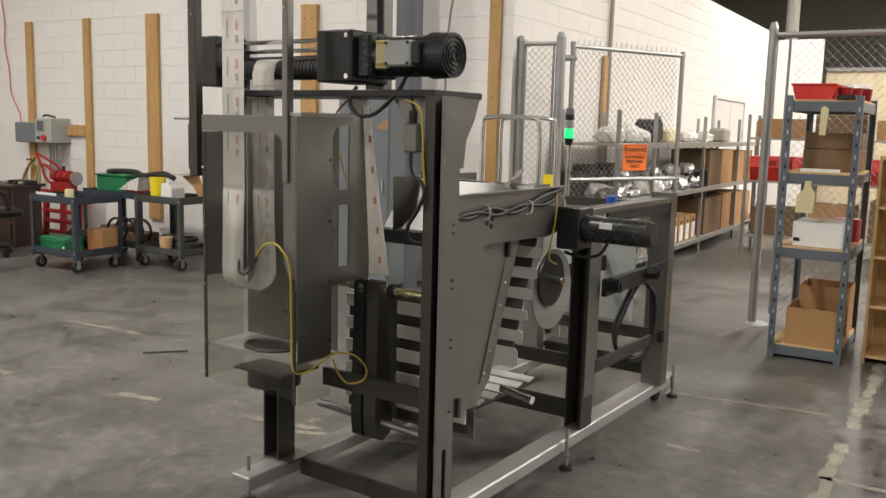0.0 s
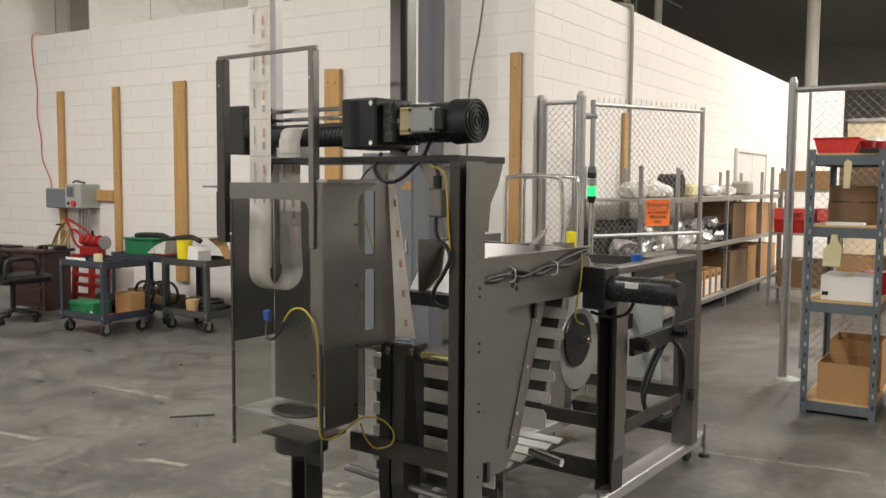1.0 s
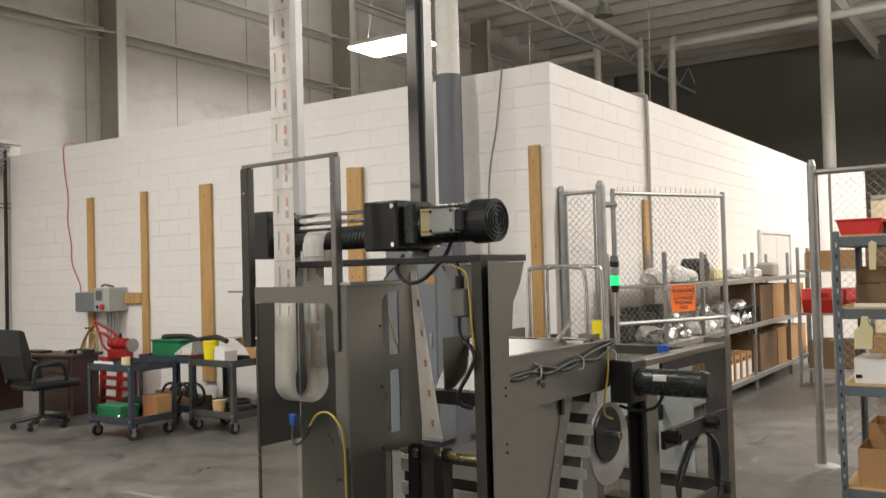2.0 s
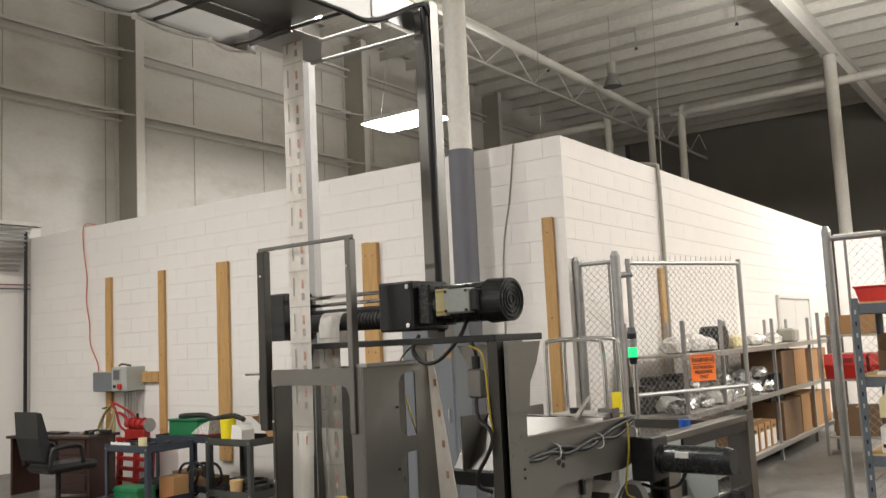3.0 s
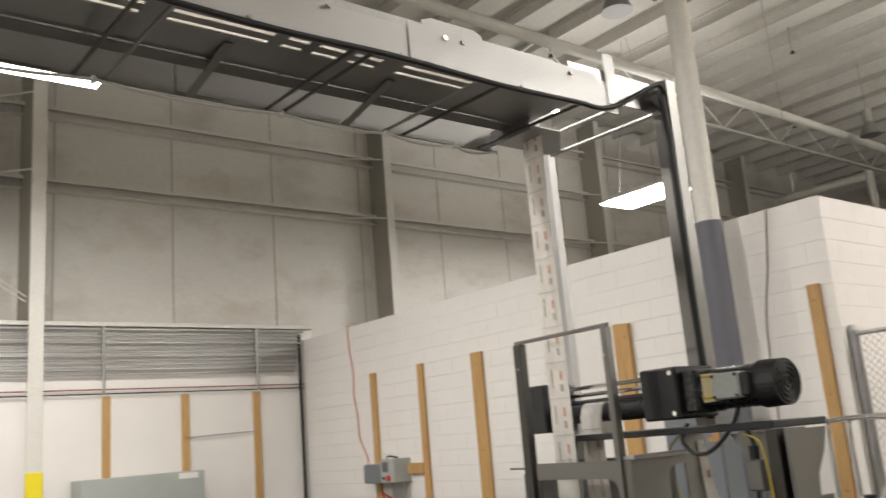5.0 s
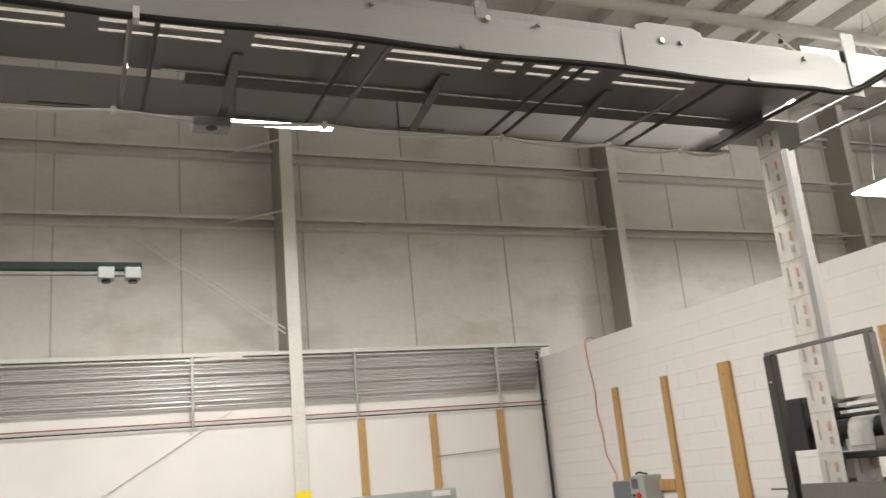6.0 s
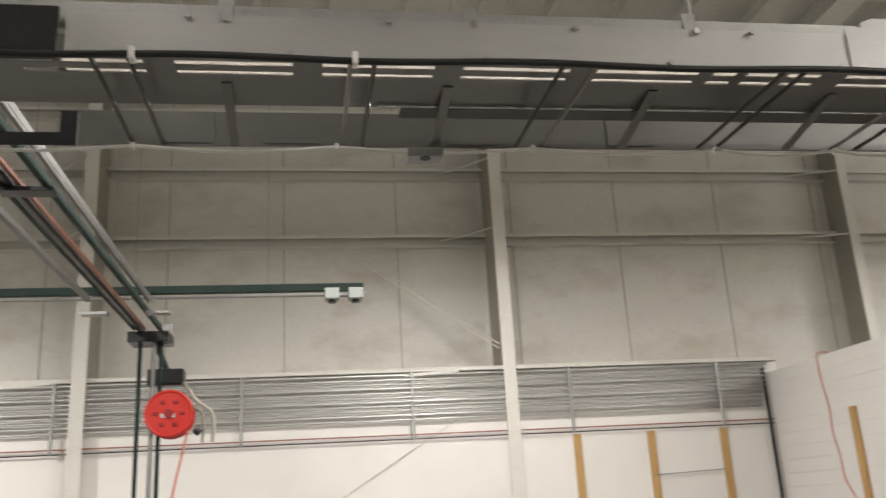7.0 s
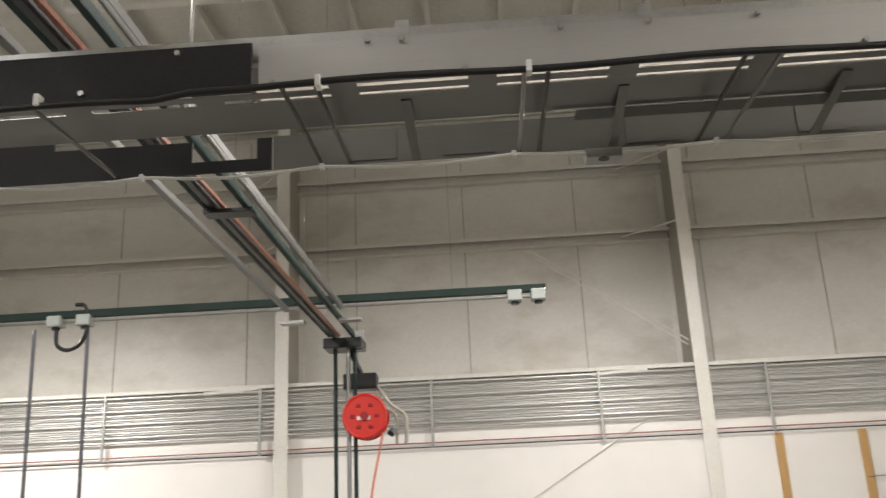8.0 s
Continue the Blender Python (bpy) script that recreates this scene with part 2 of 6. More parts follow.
def bent(points, r, seg=8, bm=None, steps=5):
    """A round tube along a smooth curve through the points."""
    out = bm if bm is not None else bmesh.new()
    p = [Vector(q) for q in points]
    path = []
    for i in range(len(p) - 1):
        a, b, c, d = p[max(i - 1, 0)], p[i], p[i + 1], p[min(i + 2, len(p) - 1)]
        for k in range(steps):
            t = k / steps
            path.append(0.5 * ((2 * b) + (c - a) * t + (2 * a - 5 * b + 4 * c - d) * t * t + (3 * b - a - 3 * c + d) * t ** 3))
    path.append(p[-1])
    d, s, u = basis(path[0], path[1])
    rings = []
    for i, q in enumerate(path):
        d = (path[min(i + 1, len(path) - 1)] - path[max(i - 1, 0)]).normalized()
        s = (s - d * s.dot(d)).normalized()
        u = d.cross(s)
        rings.append([out.verts.new(q + r * (math.cos(2 * math.pi * k / seg) * s + math.sin(2 * math.pi * k / seg) * u)) for k in range(seg)])
    for a, b in zip(rings, rings[1:]):
        for k in range(seg):
            j = (k + 1) % seg
            out.faces.new((a[k], a[j], b[j], b[k]))
    out.faces.new(rings[0][::-1])
    out.faces.new(rings[-1])
    return out


def slab(points, axis, a, b, bm=None):
    """A flat plate: an outline in the plane across the axis, from a to b along it."""
    out = bm if bm is not None else bmesh.new()
    k = "xyz".index(axis)

    def at(p, w):
        q = list(p)
        q.insert(k, w)
        return out.verts.new(q)
    lo, hi = [at(p, a) for p in points], [at(p, b) for p in points]
    n = len(points)
    for i in range(n):
        j = (i + 1) % n
        out.faces.new((lo[i], lo[j], hi[j], hi[i]))
    out.faces.new(lo[::-1])
    out.faces.new(hi)
    return out


def strip(points, wide, thick, bm=None):
    """A thin sheet along points; wide: the vector across it."""
    out = bm if bm is not None else bmesh.new()
    w = Vector(wide)
    p = [Vector(q) for q in points]
    rows = []
    for i, q in enumerate(p):
        d = (p[min(i + 1, len(p) - 1)] - p[max(i - 1, 0)]).normalized()
        n = d.cross(w).normalized() * thick
        rows.append([out.verts.new(v) for v in (q - w / 2, q + w / 2, q + w / 2 + n, q - w / 2 + n)])
    for a, b in zip(rows, rows[1:]):
        for k in range(4):
            j = (k + 1) % 4
            out.faces.new((a[k], a[j], b[j], b[k]))
    out.faces.new(rows[0][::-1])
    out.faces.new(rows[-1])
    return out


def structure(name, bm, mat, label, category):
    return tagged(part(name, bm, mat), label, category, kind="structure")


# ---- hall ----
XM, YA, XB, TOP = -13.36, 7.46, -3.82, 3.66
ROOF = 9.35
structure("floor", box(-14.2, 14, -14, 34, -0.2, 0), CONCRETE, "worn grey concrete warehouse floor with stains and scuffs", "floor")

# block building: two faces with a corner
structure("wall_block_core", slab([(XM - 0.03, YA + 0.01), (XB - 0.01, YA + 0.01), (XB - 0.01, 19.5), (XB - 0.19, 19.5), (XB - 0.19, YA + 0.19), (XM - 0.03, YA + 0.19)], "z", 0, TOP - 0.002),
          MORTAR, "painted mortar core of the block building", "wall")

# outer wall: lower block wall between deep columns, conduit bank, set-back upper panels with girts
XW = XM - 1.05
structure("wall_outer_upper", box(XW - 0.25, XW, -14, 34, 3.4, ROOF + 0.4), PANEL, "cream painted insulated metal wall with water stains", "wall")
lower = structure("wall_outer_lower", box(XM - 0.3, XM - 0.04, -14, YA + 0.19, 0, 3.84), BLOCK, "white painted block lower wall", "wall")
structure("ledge", box(XW, XM + 0.02, -14, YA + 0.19, 3.85, 3.91, 0.004), STEEL_PAINT, "cream steel ledge over the conduit bank", "ledge")
for z in (6.27, 7.50, 8.6):
    structure("girt", slab([(XW + 0.002, z + 0.10), (XW + 0.2, z + 0.10), (XW + 0.2, z + 0.04), (XW + 0.19, z + 0.04), (XW + 0.19, z + 0.085), (XW + 0.02, z + 0.085), (XW + 0.02, z - 0.085), (XW + 0.16, z - 0.085), (XW + 0.16, z - 0.10), (XW + 0.002, z - 0.10)], "y", -14, 34),
              STEEL_PAINT, "horizontal cream painted wall girt", "girt")
bm = bmesh.new()
for y in (-6.5, -4.2, -2.3, -0.4, 1.54, 3.6, 5.57, 7.53, 9.5, 11.57, 13.5, 15.5, 17.4, 19.4):
    box(XW + 0.001, XW + 0.008, y - 0.009, y + 0.009, 3.92, ROOF, bm=bm)
structure("panel_seams", bm, STEEL_DIM, "vertical seams of the wall panels", "trim")


def h_column(y, face=0.21, x=XM + 0.12):
    col = thing("wall_column", "cream painted deep steel wall column", "column", (XM, y, 0), "wall columns", "structure")
    z0 = 0.0 if y < YA else TOP + 0.05
    part("flange", box(x - 0.025, x, y - face / 2, y + face / 2, z0, ROOF, 0.004), STEEL_PAINT, col, "cream inner flange")
    # Web's shade is put into its colour; the column itself is cream.
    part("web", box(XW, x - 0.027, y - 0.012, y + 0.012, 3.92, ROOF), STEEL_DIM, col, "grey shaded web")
    part("flange", box(XW, XW + 0.022, y - face / 2, y + face / 2, 3.92, ROOF), STEEL_PAINT, col)
    for z in (6.15, 7.38):
        part("brace", cyl((x - 0.03, y - 0.1, z + 0.02), (XW + 0.15, y - 0.8, z + 0.1), 0.016, 6), STEEL_PAINT, col)
    if y < 5:
        part("pad", box(x + 0.001, x + 0.03, y - face / 2 - 0.01, y + face / 2 + 0.01, 0.0, 1.78, 0.006), YELLOWGLOSS, col, "yellow column guard")


for y in (-9.7, -3.31, 3.10):
    h_column(y)
for y in (9.79, 16.35, 22.85):
    h_column(y, 0.18, XM - 0.36)

# roof deck, joists, girders
bm = box(-14.2, 14, -14, 34, ROOF + 0.25, ROOF + 0.5)
structure("ceiling", bm, DECK, "cream painted metal roof deck", "ceiling")
for i in range(41):
    y, z = -13.5 + 1.16 * i, ROOF
    structure("roof_joist", slab([(y - 0.04, z - 0.04), (y + 0.04, z - 0.04), (y + 0.04, z - 0.02), (y + 0.006, z - 0.02), (y + 0.006, z + 0.2), (y + 0.035, z + 0.2), (y + 0.035, z + 0.248), (y - 0.035, z + 0.248), (y - 0.035, z + 0.2), (y - 0.006, z + 0.2), (y - 0.006, z - 0.02), (y - 0.04, z - 0.02)], "x", XW, 14),
              DECK, "cream painted steel roof joist", "joist")


def girder(x, z=ROOF - 0.05, deep=0.55):
    g = thing("roof_girder", "cream painted steel roof girder", "girder", (x, 0, z), "roof girders", "structure")
    part("flange", box(x - 0.1, x + 0.1, -14, 34, z - deep - 0.02, z - deep), STEEL_PAINT, g)
    part("web", box(x - 0.008, x + 0.008, -14, 34, z - deep, z - 0.02), STEEL_PAINT, g)
    part("flange", box(x - 0.1, x + 0.1, -14, 34, z - 0.02, z), STEEL_PAINT, g)


girder(-4.45)
girder(5.5)
truss = thing("roof_truss", "thin cream steel joist girder with diagonal braces", "truss", (-11, 0, ROOF - 0.9), "", "structure")
part("chord", box(-11.04, -10.96, -14, 34, ROOF - 0.95, ROOF - 0.89), STEEL_PAINT, truss)
for i in range(20):
    y = -13.5 + i * 2.4
    if y < 9:
        continue
    part("diagonal", cyl((-11, y, ROOF - 0.9), (-11, y + 1.2, ROOF - 0.05), 0.022, 6), STEEL_PAINT, truss)
    part("diagonal", cyl((-11, y + 2.4, ROOF - 0.9), (-11, y + 1.2, ROOF - 0.05), 0.022, 6), STEEL_PAINT, truss)

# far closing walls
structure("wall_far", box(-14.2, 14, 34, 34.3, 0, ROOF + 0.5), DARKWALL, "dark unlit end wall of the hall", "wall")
structure("wall_right", box(14, 14.3, -14, 34, 0, ROOF + 0.5), PANEL, "cream painted side wall of the hall", "wall")
structure("wall_back", box(-14.2, 14.3, -14.3, -14, 0, ROOF + 0.5), PANEL, "cream painted back wall of the hall", "wall")
structure("wall_back_office", box(-3.8, -2.92, 19.6, 19.8, 0, 3.55), BLOCK, "white block return wall", "wall")
structure("wall_beige_office", box(-2.92, 8, 20.4, 20.6, 0, 2.95), BEIGE, "low beige partition wall", "wall")
structure("trim_office", box(-2.92, 8, 20.35, 20.62, 2.952, 3.02), GALV, "metal cap on the beige partition", "trim")


# ---- columns, pipes ----
def round_column(x, y, r, wrap):
    c = thing("round_column", "white painted round steel column" + (" with a dark grey wrap" if wrap else ""), "column", (x, y, 0), "round columns", "structure")
    part("shaft", cyl((x, y, 0), (x, y, ROOF - 0.6), r, 32), STEEL_PAINT, c, smooth=False)
    part("cap_plate", box(x - 0.2, x + 0.2, y - 0.2, y + 0.2, ROOF - 0.62, ROOF - 0.58), STEEL_PAINT, c)
    if wrap:
        part("wrap", cyl((x, y, 0), (x, y, wrap), r + 0.012, 32), WRAP, c, "dark grey padded wrap")
    return c


round_column(-4.76, 7.12, 0.115, 3.60)
round_column(-4.4, 24.3, 0.16, 0)


def pipe_thing(name, pts, r, mat, label, seg=10, steps=4):
    p = thing(name, label, "pipe", pts[0])
    part("run", bent(pts, r, seg, steps=steps), mat, p, smooth=True)
    return p


pipe_thing("sprinkler_main", [(-9.0, -5, 8.0), (-9.1, 13.9, 8.0), (-9.3, 23.3, 8.0), (-9.32, 23.8, 7.95), (-9.33, 24.0, 7.5), (-9.33, 24.0, 0)], 0.10, STEEL_PAINT, "large cream sprinkler main pipe under the roof")
pipe_thing("sprinkler_branch", [(4, 24.4, 8.1), (-7.8, 24.4, 8.0), (-8.4, 24.4, 7.95), (-8.55, 24.4, 7.5), (-8.55, 24.4, 0)], 0.11, STEEL_PAINT, "large cream sprinkler pipe with an elbow")
pipe_thing("sprinkler_branch", [(-12.6, 22.5, 7.6), (-10.6, 22.5, 7.6), (-10.1, 22.5, 7.55), (-10.0, 22.5, 7.1), (-10.0, 22.5, 0)], 0.10, STEEL_PAINT, "cream sprinkler riser pipe with an elbow")
for x, y in ((-6.5, 12.0), (-3.87, 10.2)):
    pipe_thing("hanging_wire", [(x, y, ROOF + 0.25), (x + 0.05, y, 6.5), (x, y + 0.03, 3.6 if x > -5 else 4.6)], 0.005, STEEL_DIM, "thin wire hanging from the roof", 5)


def bell_lamp(x, y, z):
    o = thing("bell_lamp", "unlit grey bell-shaped pendant lamp under the roof", "lamp", (x, y, z), "bell lamps")
    part("shade", cyl((x, y, z), (x, y, z + 0.32), 0.24, 20, 0.10), GALV, o)
    part("ballast", cyl((x, y, z + 0.32), (x, y, z + 0.62), 0.11, 14), STEEL_DIM, o)
    part("stem", cyl((x, y, z + 0.62), (x, y, ROOF + 0.25), 0.012, 6), STEEL_DIM, o)


bell_lamp(-8.6, 19.8, 7.8)
bell_lamp(-7.4, 9.6, 7.7)
for i in range(12):
    x, y = -11 + (i % 4) * 2.6, 12 + (i // 4) * 4.5
    o = thing("ceiling_sprinkler", "small dark sprinkler head under the roof", "sprinkler", (x, y, ROOF), "sprinkler heads")
    part("drop", cyl((x, y, ROOF - 0.28), (x, y, ROOF + 0.25), 0.02, 6), STEEL_DIM, o)
    part("head", cyl((x, y, ROOF - 0.34), (x, y, ROOF - 0.28), 0.05, 8, 0.03), DARKSTEEL, o)
# ---- packaging machine (its long side runs 3.5 degrees off the hall's grid) ----
machine = thing("packaging_machine", "stainless and black vertical film packaging machine on a welded base frame", "machine", (-2.0, 2.7, 0), turn=-3.5)


def mp(name, bm, mat, parent=machine, label="", smooth=False):
    return part(name, bm, mat, parent, label, smooth)


def channel(x0, x1, y0, y1, z0, z1, t=0.008, open_side="-y"):
    """An upright C channel."""
    w, h = x1 - x0, y1 - y0
    if open_side in ("-x", "+x"):
        w, h = h, w
    c = [(0, 0), (t, 0), (t, h - t), (w - t, h - t), (w - t, 0), (w, 0), (w, h), (0, h)]
    turned = {"-y": lambda p: (x0 + p[0], y0 + p[1]), "+y": lambda p: (x0 + p[0], y1 - p[1]), "-x": lambda p: (x0 + p[1], y0 + p[0]), "+x": lambda p: (x1 - p[1], y0 + p[0])}[open_side]
    return slab([turned(p) for p in c], "z", z0, z1)


# base
for x in (-1.72, -2.54):
    mp("base_rail", box(x, x + 0.11, 2.50 if x < -2 else 2.45, 5.22, 0.075, 0.135, 0.006), BRIGHT)
mp("cross_member", box(-2.43, -1.72, 2.80, 2.815, 0.06, 0.134), DARKSTEEL)
for y, z in ((4.02, 0.137), (5.05, 0.137)):
    b = box(-2.43, -1.72, y, y + 0.008, z, z + 0.10)
    box(-2.43, -1.72, y + 0.008, y + 0.07, z, z + 0.008, bm=b)
    mp("cross_member", b, DARKSTEEL)
for x, y in ((-1.59, 3.72), (-1.60, 5.15), (-2.50, 2.56), (-2.48, 4.9), (-1.62, 2.52)):
    foot = mp("levelling_foot", cyl((x, y, 0.012), (x, y, 0.2), 0.009, 10), GALV)
    mp("pad", cyl((x, y, 0.0), (x, y, 0.018), 0.035, 16, 0.028), BLACK, foot)
    mp("nut", cyl((x, y, 0.06), (x, y, 0.074), 0.017, 6), GALV, foot)
for x, y in ((-2.47, 4.75), (-1.66, 5.02)):
    w = mp("caster", cyl((x - 0.015, y, 0.045), (x + 0.015, y, 0.045), 0.045, 20), RUBBER)
    mp("fork", box(x - 0.02, x + 0.02, y - 0.02, y + 0.02, 0.06, 0.078), GALV, w)

# uprights
b = box(-1.645, -1.602, 2.600, 2.609, 0.136, 1.70)
box(-1.645, -1.637, 2.6092, 2.700, 0.136, 1.70, bm=b)
box(-1.645, -1.576, 2.7002, 2.708, 0.136, 1.70, bm=b)
mp("front_post", b, DARKSTEEL)
b = box(-1.575, -1.568, 2.602, 2.712, 0.42, 1.70)
box(-1.575, -1.568, 2.602, 2.645, 0.14, 0.42, bm=b)
box(-1.575, -1.568, 2.672, 2.712, 0.14, 0.42, bm=b)
box(-1.575, -1.568, 2.645, 2.672, 0.14, 0.20, bm=b)
mp("post_cover_plate", b, STAINLESS, label="stainless cover strip with a slot")
for z in (0.56, 0.80, 0.83, 1.02, 1.05, 1.22, 1.25):
    mp("bolt", cyl((-1.568, 2.68, z), (-1.563, 2.68, z), 0.0045, 6), BLACK)
mp("post_bracket", slab([(2.602, 1.695), (2.815, 1.695), (2.785, 1.62), (2.735, 1.55), (2.722, 1.45), (2.602, 1.45)], "x", -1.567, -1.560), STAINLESS, label="flared stainless bracket")
mp("gusset", slab([(-1.875, 1.69), (-1.65, 1.69), (-1.65, 1.36)], "y", 2.72, 2.728), STAINLESS)
mp("mid_post", channel(-1.70, -1.61, 3.90, 4.02, 0.136, 1.06, 0.009, "-y"), DARKSTEEL)
mp("post_cover_plate", box(-1.609, -1.603, 3.905, 4.03, 0.30, 1.06), STAINLESS)
mp("rear_post", channel(-1.70, -1.58, 4.88, 4.97, 0.136, 1.255, 0.008, "+y"), STAINLESS)
mp("rear_post", channel(-2.5, -2.40, 4.88, 4.97, 0.136, 1.255, 0.008, "+y"), STAINLESS)
mp("mid_post", channel(-2.5, -2.42, 3.90, 4.02, 0.136, 1.06, 0.009, "-y"), DARKSTEEL)

# table and film drive
table = mp("table", box(-2.78, -1.68, 2.70, 3.02, 1.700, 1.726, 0.003), BLACK, label="black table plate")
mp("end_block", box(-3.0, -2.885, 2.74, 2.97, 1.745, 1.962, 0.005), BLACK)
gear = mp("gearbox", box(-2.285, -2.10, 2.73, 2.965, 1.757, 1.958, 0.008), BLACK, label="black cast gearbox")
for z in (1.78, 1.935):
    mp("bolt", cyl((-2.12, 2.722, z), (-2.12, 2.731, z), 0.011, 6), CHROME, gear)
mp("gearbox_flange", box(-2.10, -2.03, 2.76, 2.94, 1.775, 1.94, 0.01), MOTORGREY, gear)
motor = mp("drive_motor", cyl((-2.03, 2.85, 1.858), (-1.79, 2.85, 1.858), 0.078, 32), MOTORGREY, label="dark grey electric motor with a fan cowl", smooth=False)
mp("fan_cowl", cyl((-1.79, 2.85, 1.858), (-1.70, 2.85, 1.858), 0.087, 32, 0.083), BLACK, motor)
for r in (0.018, 0.036, 0.053, 0.070):
    mp("grille_ring", bent([(-1.697, 2.85 + r * math.cos(a), 1.858 + r * math.sin(a)) for a in [i * math.pi / 8 for i in range(17)]], 0.0035, 5, steps=2), MOTORGREY, motor)
mp("terminal_box", box(-1.945, -1.825, 2.74, 2.80, 1.815, 1.91, 0.006), PLATEGREY, motor, "pale grey terminal box lid")
mp("terminal_box_end", box(-1.824, -1.785, 2.745, 2.80, 1.82, 1.905, 0.006), BLACK, motor)
mp("rating_plate", box(-2.005, -1.95, 2.764, 2.782, 1.81, 1.915), LABEL, motor, "cream rating plate")
for z in (1.82, 1.90):
    mp("print_line", box(-2.0, -1.955, 2.760, 2.764, z, z + 0.008), YELLOW, motor)
for x in (-1.935, -1.835):
    for z in (1.825, 1.90):
        mp("screw", cyl((x, 2.735, z), (x, 2.741, z), 0.006, 8), BLACK, motor)
roller = mp("film_roller", cyl((-2.885, 2.822, 1.815), (-2.285, 2.822, 1.815), 0.040, 24), RUBBER, label="ribbed black rubber film roller")
for i in range(9):
    x = -2.52 + i * 0.02
    mp("rib", cyl((x, 2.822, 1.815), (x + 0.011, 2.822, 1.815), 0.043, 20), RUBBER, roller)
mp("roller_shaft_end", cyl((-2.90, 2.822, 1.815), (-2.84, 2.822, 1.815), 0.022, 12), BRASS, roller)
for y, z, r in ((2.765, 1.925, 0.009), (2.885, 1.90, 0.009), (2.895, 1.865, 0.014)):
    mp("guide_rod", cyl((-2.885, y, z), (-2.285, y, z), r, 10), CHROME if r < 0.012 else BLACK)

# film chute box
YF = 2.585
for x, z0, z1 in ((-2.832, 1.36, 2.14), (-2.30, 1.36, 2.14)):
    mp("guide_post", box(x - 0.036 if x < -2.5 else x - 0.016, x + 0.014, YF - 0.012, YF + 0.025, z0, z1, 0.003), DARKSTEEL if x < -2.5 else STAINLESS)
mp("handle_bar", box(-2.868, -2.28, YF - 0.004, YF + 0.01, 2.14, 2.156, 0.002), STAINLESS)
for x in (-2.838, -2.30):
    mp("screw", cyl((x, YF - 0.018, 2.03), (x, YF - 0.012, 2.03), 0.006, 8), CHROME)
frame_bm = slab([(-2.80, 1.552), (-2.80, 1.62), (-2.254, 1.62), (-2.254, 0.98), (-2.285, 0.98), (-2.318, 1.05), (-2.318, 1.48), (-2.328, 1.52), (-2.348, 1.545), (-2.375, 1.552)], "y", YF, YF + 0.006)
mp("front_plate", frame_bm, STAINLESS, label="cut-out stainless front plate")
mp("front_plate", slab([(-2.80, 0.48), (-2.80, 1.55), (-2.785, 1.55), (-2.785, 0.48)], "y", YF, YF + 0.006), DARKSTEEL)
mp("front_plate", slab([(-2.266, 0.46), (-2.266, 0.979), (-2.254, 0.979), (-2.254, 0.46)], "y", YF, YF + 0.006), DARKSTEEL)
cl = mp("clear_door", box(-2.784, -2.267, YF + 0.001, YF + 0.005, 0.48, 1.551), CLEAR, label="clear polycarbonate door")
cl.visible_shadow = False
mp("back_plate", slab([(-2.794, 0.64), (-2.794, 1.62), (-2.253, 1.62), (-2.253, 0.64)], "y", 2.832, 2.839), DULL, label="brushed stainless back plate")
mp("left_plate", box(-2.80, -2.795, YF + 0.007, 2.831, 0.93, 1.55), DULL)
cl = mp("clear_side", box(-2.80, -2.795, YF + 0.007, 2.81, 0.48, 0.929), CLEAR)
cl.visible_shadow = False


def window_plate(x0, x1, y0, y1, z0, z1, holes):
    """A plate facing x with rounded windows (y0, y1, z0, z1), stacked upward."""
    b = bmesh.new()
    hy0, hy1 = holes[0][0], holes[0][1]
    box(x0, x1, y0, hy0, z0, z1, bm=b)
    box(x0, x1, hy1, y1, z0, z1, bm=b)
    zz = z0
    for h in holes:
        box(x0, x1, hy0, hy1, zz, h[2], bm=b)
        r = 0.055
        for cy, cz, s, q in ((hy0, h[2], 1, 1), (hy0, h[3], 1, -1)):
            pts = [(cy, cz)] + [(cy + s * r * (1 - math.sin(a)), cz + q * r * (1 - math.cos(a))) for a in [i * math.pi / 10 for i in range(6)]]
            slab(pts, "x", x0, x1, b)
        zz = h[3]
    box(x0, x1, hy0, hy1, zz, z1, bm=b)
    return b


mp("side_plate", window_plate(-2.252, -2.246, YF, 3.03, 0.93, 1.62, [(2.79, 2.895, 1.004, 1.262), (2.79, 2.895, 1.326, 1.588)]), STAINLESS, label="stainless side plate with two rounded windows")
mp("side_plate", box(-2.252, -2.246, YF + 0.012, 2.79, 0.64, 0.929), STAINLESS)
mp("side_ledge", box(-2.30, -2.225, YF, 2.90, 1.621, 1.636, 0.002), BRIGHT)
mp("bracket", box(-2.252, -2.246, 2.905, 3.03, 1.6205, 1.699), STAINLESS)
cl = mp("clear_side", box(-2.251, -2.246, YF + 0.012, 2.79, 0.46, 0.639), CLEAR)
cl.visible_shadow = False
b = box(-2.785, -2.256, YF + 0.01, 2.831, 0.625, 0.639)
mp("chute_floor", b, BRIGHT, label="bright steel chute floor")
b = bmesh.new()
bent([(-2.52 + 0.115 * math.cos(a), 2.70 + 0.085 * math.sin(a), 0.645) for a in [i * math.pi / 10 for i in range(21)]], 0.009, 6, b, 2)
for i in range(12):
    x = -2.615 + i * 0.017
    h = 0.74 * math.sqrt(max(0.0, 0.108 ** 2 - (x + 0.52 + 2.0) ** 2))
    box(x - 0.004, x + 0.004, 2.70 - h, 2.70 + h, 0.6395, 0.645, bm=b)
mp("round_grate", b, DARKSTEEL, label="round dark grate")
mp("support_flange", cyl((-2.53, 2.74, 0.47), (-2.53, 2.74, 0.535), 0.115, 28), BLACK, label="round black support flange")
